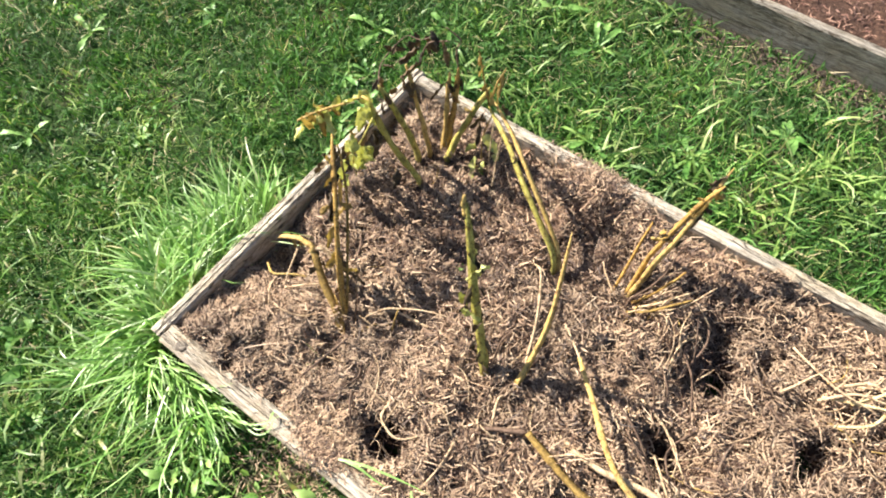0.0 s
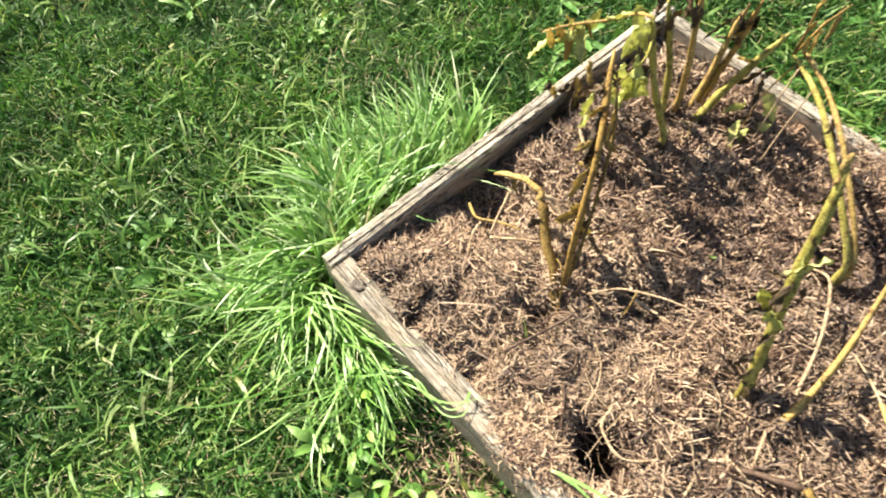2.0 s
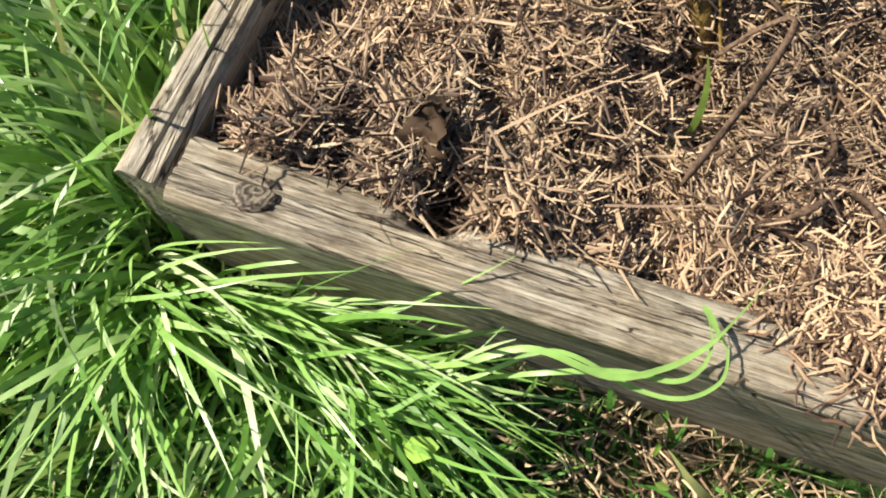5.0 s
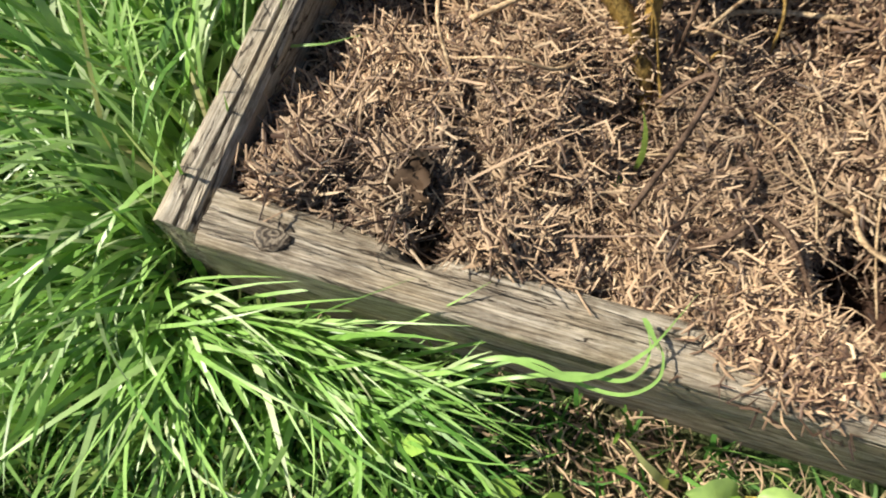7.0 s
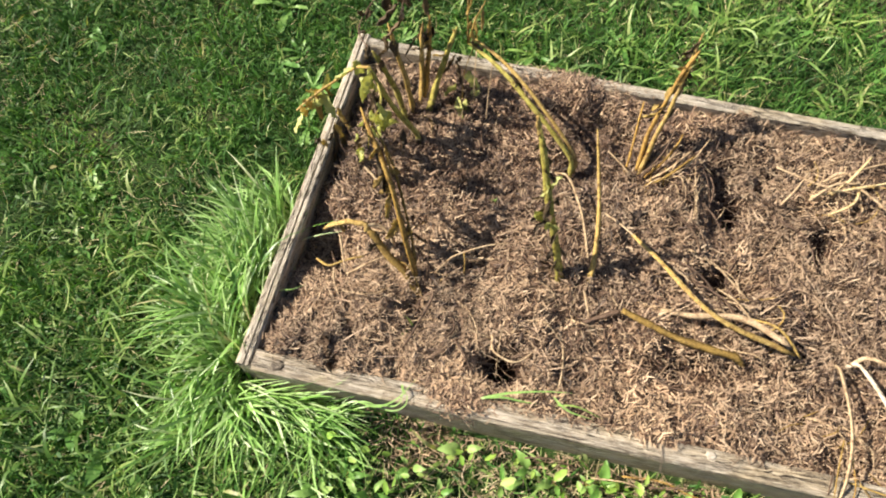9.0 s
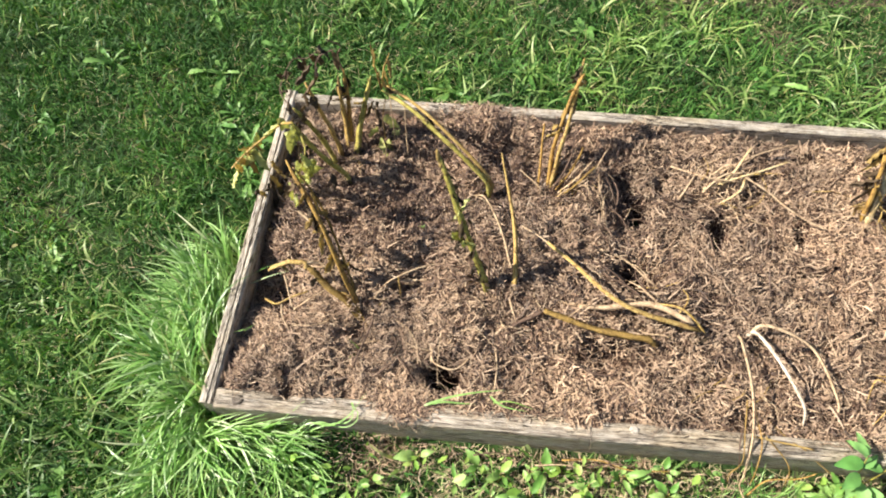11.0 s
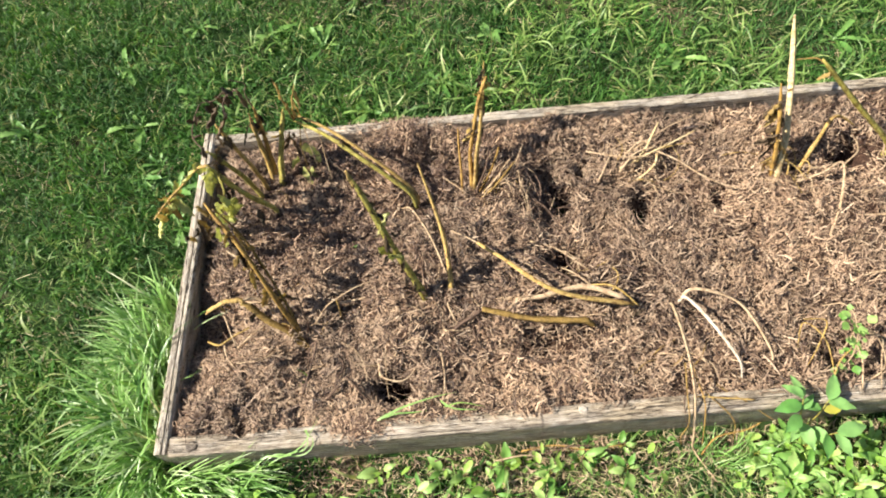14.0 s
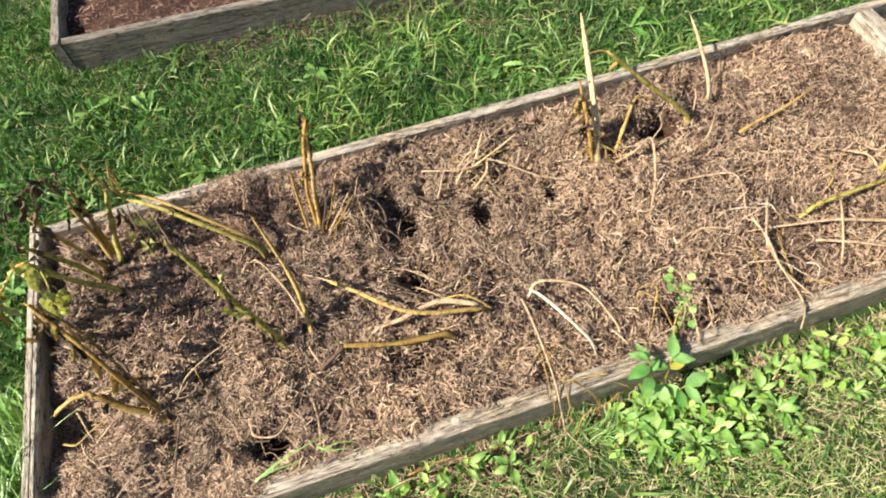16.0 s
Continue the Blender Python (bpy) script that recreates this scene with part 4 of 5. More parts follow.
def wither_mesh(length, width, material, seed):
    """A crumpled, shrivelled leaf with a ragged edge that hangs along -z."""
    r = random.Random(seed)
    verts, faces, nu, nv = [], [], 11, 6
    curl = r.uniform(1.0, 2.6)
    sway = r.uniform(-0.5, 0.5)
    for i in range(nu + 1):
        s = i / nu
        w = width * math.sin(math.pi * (0.06 + 0.92 * s)) ** 0.7 * (1 + 0.45 * noise.noise(Vector((s * 7 + seed, 3, 1))))
        for j in range(nv + 1):
            t = j / nv - 0.5
            a = curl * t * (1 + 0.6 * s)
            x = w * math.sin(a) / curl + 0.3 * width * noise.noise(Vector((s * 5 + seed, t * 3, 2))) + sway * length * s * s * 0.5
            y = w * (1 - math.cos(a)) / curl + 0.4 * width * noise.noise(Vector((s * 6 + seed, t * 5, 7))) + 0.12 * length * curl * s * s
            rag = 0.16 * length * noise.noise(Vector((s * 3, t * 7, seed + 0.5))) * (0.3 + s)
            verts.append((x, y, -length * s + rag))
    for i in range(nu):
        for j in range(nv):
            a = i * (nv + 1) + j
            faces.append((a, a + 1, a + nv + 2, a + nv + 1))
    return mesh_of("withered_leaf", verts, faces, material)


WITHER = [wither_mesh(0.045 + 0.012 * i, 0.022 + 0.005 * (i % 3), (M_WITHER, M_WITHER, M_WITHER_TAN)[i % 3], i) for i in range(6)]
WITHER_DARK = [wither_mesh(0.035 + 0.012 * i, 0.02 + 0.006 * (i % 3), M_WITHER, 20 + i) for i in range(5)]
WITHER_GREEN = [wither_mesh(0.045 + 0.01 * i, 0.028 + 0.006 * (i % 2), M_WITHER_GREEN, 40 + i) for i in range(4)]
WITHER_TAN = [wither_mesh(0.04 + 0.012 * i, 0.022, M_WITHER_TAN, 60 + i) for i in range(4)]
dice = random.Random(5)


def hang(plant, pts, kinds, n, spread=0.012, start=0.3, size=1.0, tilt=38):
    """Withered leaves along the upper part of a stalk."""
    path = smooth_path(pts)
    for i in range(int(n * 0.75 + 0.5)):
        c = path[int((start + (1 - start) * dice.random()) * (len(path) - 1))]
        m = Matrix.Translation(c + Vector((dice.gauss(0, spread), dice.gauss(0, spread), dice.gauss(0, spread))))
        part("withered_leaf", dice.choice(kinds), plant, "", m @ pose(0, 0, 0, dice.uniform(-tilt, tilt), dice.uniform(-tilt, tilt), dice.uniform(0, 360)) @ Matrix.Diagonal((0.62 * size, 0.62 * size, 0.78 * size, 1)))


def plant_of(label, stalks, leaves=(), name="potato_plant", category="plant", group="dying potato plants"):
    p = thing(name, label, category, group)
    for i, (pts, r0, r1, mat) in enumerate(stalks):
        part("stalk", stalk_mesh("stalk", pts, r0, r1, mat, seed=i + len(pts) + int(pts[0][0] * 90)), p)
    for pts, kinds, n, spread, start, *size in leaves:
        hang(p, pts, kinds, n, spread, start, *size)
    return p


G, Y, A, P, O, D = M_STALK_GREEN, M_STALK_YELLOW, M_STALK_AMBER, M_STALK_PALE, M_STALK_OLIVE, M_STALK_DARK
mid = ((0.703, 0.392, 0.06), (0.695, 0.40, 0.12), (0.63, 0.455, 0.32), (0.552, 0.517, 0.532))
plant_of("upright yellow-green potato stalk with blackened leaf remains", [(mid, 0.0142, 0.0115, G), (((0.56, 0.51, 0.51), (0.551, 0.518, 0.536), (0.546, 0.522, 0.552)), 0.0075, 0.005, Y), (((0.71, 0.40, 0.09), (0.70, 0.45, 0.16), (0.71, 0.48, 0.2)), 0.003, 0.002, D)],
         [(mid, WITHER_DARK, 30, 0.008, 0.3, 0.8), (mid, WITHER_GREEN, 5, 0.014, 0.6, 1.1)])
mid2 = ((0.782, 0.392, 0.06), (0.778, 0.42, 0.12), (0.762, 0.557, 0.19), (0.706, 0.708, 0.319))
plant_of("yellow dry potato stalk with a thin pale side shoot", [(mid2, 0.010, 0.005, Y), (((0.778, 0.43, 0.09), (0.735, 0.55, 0.14), (0.68, 0.655, 0.16), (0.643, 0.69, 0.12)), 0.005, 0.0035, P),
         (((0.77, 0.38, 0.09), (0.765, 0.35, 0.135), (0.785, 0.30, 0.12)), 0.0035, 0.003, P)])
sr = ((0.873, 0.755, 0.10), (0.885, 0.82, 0.19), (0.905, 0.91, 0.29), (0.919, 0.999, 0.40))
sr_b = ((0.866, 0.758, 0.10), (0.866, 0.83, 0.19), (0.895, 0.92, 0.31), (0.925, 0.97, 0.37))
plant_of("bundle of dry amber potato stalks with shrivelled tips", [(sr, 0.0095, 0.005, Y), (sr_b, 0.0085, 0.005, A), (((0.836, 0.748, 0.09), (0.834, 0.80, 0.16), (0.831, 0.886, 0.241)), 0.005, 0.0035, A),
         (((0.885, 0.745, 0.09), (0.915, 0.765, 0.15), (0.94, 0.80, 0.19), (0.955, 0.84, 0.2)), 0.0042, 0.0025, A), (((0.89, 0.738, 0.09), (0.93, 0.75, 0.14), (0.965, 0.785, 0.165), (1.0, 0.83, 0.17)), 0.0036, 0.0022, P),
         (((0.89, 0.72, 0.10), (0.93, 0.73, 0.14), (1.0, 0.80, 0.17)), 0.004, 0.003, O), (((0.99, 0.76, 0.13), (1.03, 0.74, 0.10), (1.045, 0.68, 0.06)), 0.0035, 0.003, D), (((0.915, 0.73, 0.12), (0.985, 0.775, 0.15), (1.03, 0.85, 0.19)), 0.0032, 0.002, P),
         (((0.88, 0.70, 0.13), (0.95, 0.685, 0.15), (1.02, 0.70, 0.12)), 0.003, 0.002, D), (((0.84, 0.73, 0.13), (0.80, 0.76, 0.14), (0.775, 0.80, 0.12)), 0.003, 0.002, P), (((0.88, 0.74, 0.12), (0.915, 0.79, 0.2), (0.918, 0.85, 0.27)), 0.003, 0.0015, D)],
         [(sr, WITHER, 13, 0.006, 0.4, 0.85), (sr_b, WITHER_TAN, 8, 0.006, 0.3, 0.9), (sr_b, WITHER_DARK, 5, 0.005, 0.5, 0.8)])
ar = ((0.688, 0.708, 0.09), (0.665, 0.722, 0.17), (0.527, 0.785, 0.275), (0.43, 0.85, 0.31), (0.345, 0.905, 0.305))
ar_b = ((0.696, 0.721, 0.09), (0.674, 0.735, 0.17), (0.54, 0.80, 0.281), (0.442, 0.863, 0.316), (0.35, 0.92, 0.316))
ar_c = ((0.345, 0.91, 0.30), (0.34, 0.885, 0.42), (0.341, 0.86, 0.53))
ar_d = ((0.345, 0.915, 0.30), (0.355, 0.92, 0.37), (0.375, 0.93, 0.43))
plant_of("two arching yellow-green potato stalks drooping from dry tips", [(ar, 0.0092, 0.0058, G), (ar_b, 0.0082, 0.0054, Y), (ar_c, 0.004, 0.002, O), (ar_d, 0.004, 0.002, Y), (((0.37, 0.90, 0.29), (0.38, 0.87, 0.18), (0.385, 0.86, 0.10)), 0.002, 0.002, P), (((0.36, 0.91, 0.29), (0.345, 0.89, 0.2), (0.35, 0.875, 0.10)), 0.002, 0.002, O), (((0.42, 0.86, 0.3), (0.425, 0.83, 0.2), (0.43, 0.81, 0.13)), 0.002, 0.0018, P)],
         [(ar_c, WITHER_TAN, 4, 0.008, 0.4, 0.8), (ar, WITHER_DARK, 4, 0.006, 0.2, 0.8), (ar_d, WITHER_TAN, 4, 0.008, 0.3, 0.8)])
sbl = ((0.257, 0.722, 0.08), (0.25, 0.718, 0.13), (0.189, 0.695, 0.256), (0.143, 0.696, 0.386))
sbl_d = ((0.143, 0.696, 0.386), (0.10, 0.71, 0.355), (0.053, 0.69, 0.318), (0.012, 0.635, 0.312), (-0.018, 0.59, 0.30))
plant_of("bent yellow-green potato stalk with yellowing curled leaves", [(sbl, 0.0115, 0.008, G), (sbl_d, 0.005, 0.003, Y), (((0.16, 0.69, 0.35), (0.19, 0.62, 0.365), (0.17, 0.59, 0.30), (0.155, 0.595, 0.2)), 0.003, 0.002, G)],
         [(sbl_d, WITHER_TAN, 8, 0.012, 0.6, 1.4), (sbl_d, WITHER_GREEN, 14, 0.014, 0.0, 1.2), (((0.19, 0.60, 0.37), (0.17, 0.59, 0.30), (0.155, 0.595, 0.22)), WITHER_GREEN, 14, 0.02, 0.0, 1.2), (sbl, WITHER_DARK, 7, 0.02, 0.5, 1.3)])
bk = (((0.203, 0.787, 0.09), (0.19, 0.775, 0.2), (0.139, 0.74, 0.395)), ((0.216, 0.819, 0.08), (0.20, 0.82, 0.2), (0.152, 0.825, 0.40)),
      ((0.234, 0.850, 0.07), (0.228, 0.88, 0.2), (0.22, 0.911, 0.34)), ((0.242, 0.855, 0.07), (0.24, 0.89, 0.2), (0.236, 0.93, 0.35)), ((0.263, 0.823, 0.08), (0.275, 0.88, 0.17), (0.302, 0.975, 0.28)))
plant_of("clump of upright potato stalks topped with blackened withered leaves", [(bk[0], 0.012, 0.009, G), (bk[1], 0.0105, 0.008, Y), (bk[2], 0.0105, 0.007, Y), (bk[3], 0.0105, 0.007, A), (bk[4], 0.011, 0.007, G),
         (((0.176, 0.85, 0.39), (0.19, 0.87, 0.45), (0.24, 0.89, 0.47)), 0.003, 0.002, D), (((0.13, 0.745, 0.385), (0.08, 0.82, 0.37), (0.11, 0.88, 0.42), (0.15, 0.89, 0.425), (0.19, 0.905, 0.45)), 0.002, 0.0013, D), (((0.234, 0.93, 0.34), (0.226, 0.935, 0.4), (0.235, 0.94, 0.43), (0.2, 0.93, 0.46)), 0.0035, 0.002, D)],
         [(bk[0], WITHER_DARK, 5, 0.01, 0.88, 1.1), (bk[1], WITHER_DARK, 5, 0.01, 0.88, 1.2), (bk[2], WITHER, 7, 0.008, 0.85, 1.0), (bk[3], WITHER_DARK, 8, 0.008, 0.8, 1.1), (bk[4], WITHER_TAN, 3, 0.01, 0.8, 1.0),
          (((0.17, 0.83, 0.40), (0.18, 0.86, 0.45), (0.25, 0.89, 0.47)), WITHER_DARK, 10, 0.01, 0.0, 1.2), (((0.13, 0.745, 0.385), (0.08, 0.82, 0.37), (0.11, 0.88, 0.42), (0.19, 0.905, 0.45)), WITHER_DARK, 16, 0.01, 0.0, 0.95), (((0.03, 0.62, 0.17), (0.03, 0.70, 0.17)), WITHER, 8, 0.014, 0.0, 1.3),
          (((0.33, 0.90, 0.24), (0.34, 0.88, 0.16), (0.35, 0.87, 0.1)), WITHER_GREEN, 8, 0.02, 0.0, 1.2), (((0.33, 0.92, 0.26), (0.30, 0.88, 0.18)), WITHER_DARK, 5, 0.03, 0.0, 1.0)])
fla = ((0.374, 0.268, 0.06), (0.352, 0.284, 0.1), (0.315, 0.306, 0.14), (0.25, 0.342, 0.182), (0.212, 0.366, 0.208))
fla_b = ((0.219, 0.362, 0.204), (0.205, 0.371, 0.214), (0.17, 0.369, 0.212), (0.135, 0.362, 0.2), (0.108, 0.352, 0.182))
flb = ((0.357, 0.296, 0.06), (0.345, 0.31, 0.13), (0.268, 0.42, 0.314), (0.165, 0.551, 0.423))
flc = ((0.352, 0.30, 0.1), (0.305, 0.37, 0.23), (0.235, 0.46, 0.35))
plant_of("pair of thick amber potato stalks leaning over the mulch", [(fla, 0.014, 0.0105, O), (fla_b, 0.0092, 0.0066, Y), (((0.214, 0.37, 0.212), (0.24, 0.385, 0.2), (0.272, 0.37, 0.178), (0.285, 0.352, 0.15)), 0.0045, 0.0035, P), (flb, 0.009, 0.006, A), (flc, 0.0055, 0.004, Y), (((0.356, 0.302, 0.09), (0.33, 0.36, 0.2), (0.26, 0.47, 0.33), (0.2, 0.53, 0.385), (0.18, 0.545, 0.4)), 0.004, 0.0025, O), (((0.372, 0.255, 0.10), (0.39, 0.262, 0.135), (0.405, 0.258, 0.15), (0.39, 0.20, 0.14), (0.364, 0.127, 0.11)), 0.003, 0.003, D),
         (((0.252, 0.445, 0.262), (0.215, 0.47, 0.262), (0.178, 0.495, 0.268)), 0.0045, 0.004, P), (((0.38, 0.30, 0.09), (0.375, 0.33, 0.17), (0.37, 0.36, 0.26)), 0.0025, 0.002, D)],
         [(flb, WITHER_DARK, 18, 0.01, 0.4, 1.05), (flb, WITHER_TAN, 9, 0.009, 0.5, 1.0), (flc, WITHER, 8, 0.008, 0.5, 0.9), (fla_b, WITHER_TAN, 3, 0.006, 0.5, 0.7), (fla, WITHER_DARK, 4, 0.01, 0.8)])
plant_of("fallen pale potato stalks crossing on the mulch", [(((0.86, 0.535, 0.15), (0.93, 0.465, 0.17), (1.062, 0.348, 0.182), (1.278, 0.318, 0.125)), 0.0058, 0.0086, Y), (((0.79, 0.595, 0.125), (0.83, 0.56, 0.145), (0.885, 0.512, 0.158)), 0.0024, 0.0032, P),
         (((0.888, 0.378, 0.105), (1.0, 0.352, 0.14), (1.139, 0.372, 0.15), (1.25, 0.325, 0.155)), 0.0062, 0.0112, P), (((1.02, 0.47, 0.12), (1.10, 0.40, 0.16), (1.14, 0.36, 0.13)), 0.003, 0.003, D),
         (((1.10, 0.46, 0.10), (1.13, 0.41, 0.15), (1.20, 0.35, 0.13)), 0.003, 0.003, P), (((1.14, 0.375, 0.15), (1.22, 0.36, 0.165), (1.29, 0.31, 0.13)), 0.004, 0.004, Y)],
         [(((1.24, 0.33, 0.15), (1.28, 0.32, 0.13), (1.31, 0.30, 0.12)), WITHER_DARK, 5, 0.012, 0.0, 0.8), (((1.10, 0.42, 0.13), (1.14, 0.39, 0.14)), WITHER, 3, 0.015, 0.0, 0.7)])
plant_of("limp olive-brown potato stalk lying on the mulch", [(((0.856, 0.327, 0.145), (0.91, 0.312, 0.14), (0.986, 0.295, 0.133), (1.062, 0.283, 0.136), (1.13, 0.278, 0.134), (1.168, 0.27, 0.105)), 0.0085, 0.0115, O),
         (((0.855, 0.33, 0.132), (0.80, 0.30, 0.12), (0.76, 0.28, 0.10)), 0.007, 0.005, D)])
plant_of("bleached white potato stalks draped over the timber edge", [(((1.405, 0.32, 0.12), (1.419, 0.314, 0.15), (1.464, 0.207, 0.175), (1.505, 0.13, 0.15), (1.52, 0.09, 0.10)), 0.0064, 0.0044, M_STALK_WHITE),
         (((1.405, 0.32, 0.12), (1.44, 0.335, 0.165), (1.551, 0.288, 0.155), (1.60, 0.16, 0.14), (1.60, 0.12, 0.11)), 0.006, 0.004, P),
         (((1.385, 0.32, 0.11), (1.378, 0.29, 0.14), (1.366, 0.15, 0.185), (1.367, 0.047, 0.155), (1.366, -0.03, 0.09), (1.375, -0.06, 0.03), (1.42, -0.14, 0.012)), 0.0056, 0.0022, P),
         (((1.374, 0.16, 0.172), (1.38, 0.09, 0.16), (1.392, 0.03, 0.143), (1.388, -0.025, 0.1), (1.40, -0.05, 0.03)), 0.0024, 0.0014, A), (((1.36, 0.13, 0.165), (1.352, 0.06, 0.15), (1.345, -0.012, 0.13), (1.338, -0.03, 0.07), (1.35, -0.045, 0.02)), 0.0022, 0.0014, O),
         (((1.37, 0.08, 0.11), (1.34, 0.03, 0.14), (1.36, -0.03, 0.07)), 0.0023, 0.0015, D), (((1.37, 0.05, 0.14), (1.45, 0.04, 0.138), (1.52, 0.03, 0.14)), 0.0023, 0.0023, Y), (((1.40, 0.06, 0.14), (1.46, -0.01, 0.12), (1.47, -0.05, 0.06)), 0.0019, 0.0015, O)])
fa = ((1.812, 0.708, 0.09), (1.82, 0.78, 0.19), (1.85, 0.94, 0.29), (1.888, 1.135, 0.367))
fb = ((1.80, 0.718, 0.09), (1.785, 0.75, 0.18), (1.775, 0.81, 0.28), (1.762, 0.87, 0.36))
plant_of("tall cream potato stalk beside a shrivelled green one", [(fa, 0.0135, 0.0085, M_STALK_CREAM), (fb, 0.0115, 0.006, A), (((1.81, 0.715, 0.10), (1.805, 0.77, 0.2), (1.812, 0.86, 0.29)), 0.0055, 0.003, M_STALK_CREAM),
         (((1.89, 0.745, 0.10), (1.94, 0.80, 0.155), (2.0, 0.868, 0.185), (2.04, 0.885, 0.175), (2.1, 0.875, 0.14)), 0.0075, 0.0045, Y), (((2.1, 0.84, 0.12), (2.06, 0.765, 0.15), (1.998, 0.718, 0.15)), 0.0035, 0.003, P), (((1.83, 0.69, 0.10), (1.93, 0.70, 0.14), (2.0, 0.725, 0.15), (1.955, 0.595, 0.13), (1.885, 0.478, 0.11)), 0.005, 0.004, P)],
         [(fb, WITHER_DARK, 12, 0.01, 0.45, 1.1), (fb, WITHER, 14, 0.01, 0.25, 1.1), (fb, WITHER_TAN, 8, 0.01, 0.3, 1.0)])
f2 = ((2.187, 0.786, 0.08), (2.17, 0.79, 0.14), (2.0, 0.83, 0.30), (1.839, 0.868, 0.451))
plant_of("thick leaning yellow-green potato stalk", [(f2, 0.0125, 0.008, G), (((1.86, 0.862, 0.43), (1.83, 0.88, 0.44), (1.79, 0.9, 0.42)), 0.004, 0.002, O)], [(f2, WITHER_TAN, 2, 0.01, 0.9)])
f3 = ((2.293, 0.845, 0.09), (2.30, 0.87, 0.15), (2.325, 1.0, 0.205), (2.341, 1.138, 0.248))
plant_of("upright cream potato stalk beside a pit in the mulch", [(f3, 0.0095, 0.005, P), (((2.22, 0.81, 0.10), (2.225, 0.83, 0.15), (2.23, 0.86, 0.18)), 0.006, 0.003, P), (((2.29, 0.78, 0.11), (2.24, 0.73, 0.14), (2.173, 0.673, 0.125), (2.034, 0.63, 0.12)), 0.004, 0.003, P)])
C = M_STALK_CREAM
plant_of("heap of dry straw-yellow potato stalks on the mulch", [(((1.335, 0.787, 0.115), (1.433, 0.815, 0.15), (1.51, 0.842, 0.165), (1.579, 0.872, 0.175)), 0.0044, 0.0028, C), (((1.397, 0.809, 0.11), (1.431, 0.851, 0.165), (1.464, 0.903, 0.185)), 0.0044, 0.0032, C),
         (((1.26, 0.746, 0.105), (1.288, 0.789, 0.14), (1.321, 0.847, 0.14)), 0.0038, 0.0026, P), (((1.445, 0.822, 0.15), (1.516, 0.775, 0.145), (1.59, 0.71, 0.135), (1.681, 0.671, 0.125)), 0.0042, 0.0028, P), (((1.458, 0.826, 0.14), (1.431, 0.77, 0.14), (1.379, 0.739, 0.115)), 0.0042, 0.0032, C),
         (((1.239, 0.854, 0.125), (1.337, 0.805, 0.15), (1.441, 0.803, 0.145)), 0.0034, 0.0026, P), (((1.36, 0.83, 0.13), (1.41, 0.86, 0.15), (1.47, 0.83, 0.14)), 0.0045, 0.004, P), (((1.33, 0.77, 0.12), (1.38, 0.815, 0.15), (1.45, 0.835, 0.15)), 0.0045, 0.0032, P), (((1.39, 0.85, 0.12), (1.499, 0.907, 0.15), (1.613, 0.952, 0.16)), 0.0032, 0.002, P)])
plant_of("dry yellow stalk lying flat on the mulch", [(((2.321, 0.678, 0.115), (2.40, 0.695, 0.13), (2.493, 0.713, 0.13), (2.628, 0.749, 0.15)), 0.008, 0.004, Y)])
plant_of("pale yellow potato stalks spread over the mulch", [(((2.655, 0.38, 0.08), (2.67, 0.40, 0.2), (2.70, 0.44, 0.34), (2.72, 0.47, 0.42)), 0.009, 0.007, G), (((2.67, 0.39, 0.08), (2.70, 0.42, 0.18), (2.76, 0.47, 0.3)), 0.008, 0.006, Y),
         (((2.312, 0.314, 0.11), (2.36, 0.325, 0.14), (2.467, 0.33, 0.15), (2.65, 0.345, 0.13)), 0.006, 0.008, G), (((2.20, 0.31, 0.115), (2.30, 0.285, 0.13), (2.40, 0.262, 0.135), (2.60, 0.20, 0.12)), 0.004, 0.007, P),
         (((2.30, 0.222, 0.125), (2.40, 0.18, 0.13), (2.52, 0.125, 0.12)), 0.005, 0.006, P), (((2.45, 0.32, 0.14), (2.39, 0.22, 0.135), (2.33, 0.13, 0.115)), 0.005, 0.004, P), (((2.60, 0.50, 0.12), (2.645, 0.44, 0.14), (2.65, 0.37, 0.12)), 0.006, 0.004, P)])
plant_of("bleached tangle of thin stalks at the timber edge", [(((2.246, 0.404, 0.13), (2.18, 0.32, 0.15), (2.145, 0.25, 0.14), (2.13, 0.145, 0.15), (2.125, 0.04, 0.145), (2.09, -0.015, 0.12)), 0.0045, 0.0030, P),
         (((2.16, 0.36, 0.13), (2.15, 0.25, 0.145), (2.13, 0.16, 0.15), (2.17, 0.06, 0.14)), 0.0053, 0.0030, P), (((2.11, 0.28, 0.13), (2.08, 0.18, 0.13), (2.06, 0.1, 0.12)), 0.0030, 0.0023, O), (((2.20, 0.28, 0.13), (2.175, 0.19, 0.13), (2.17, 0.14, 0.12)), 0.0030, 0.0023, O)])


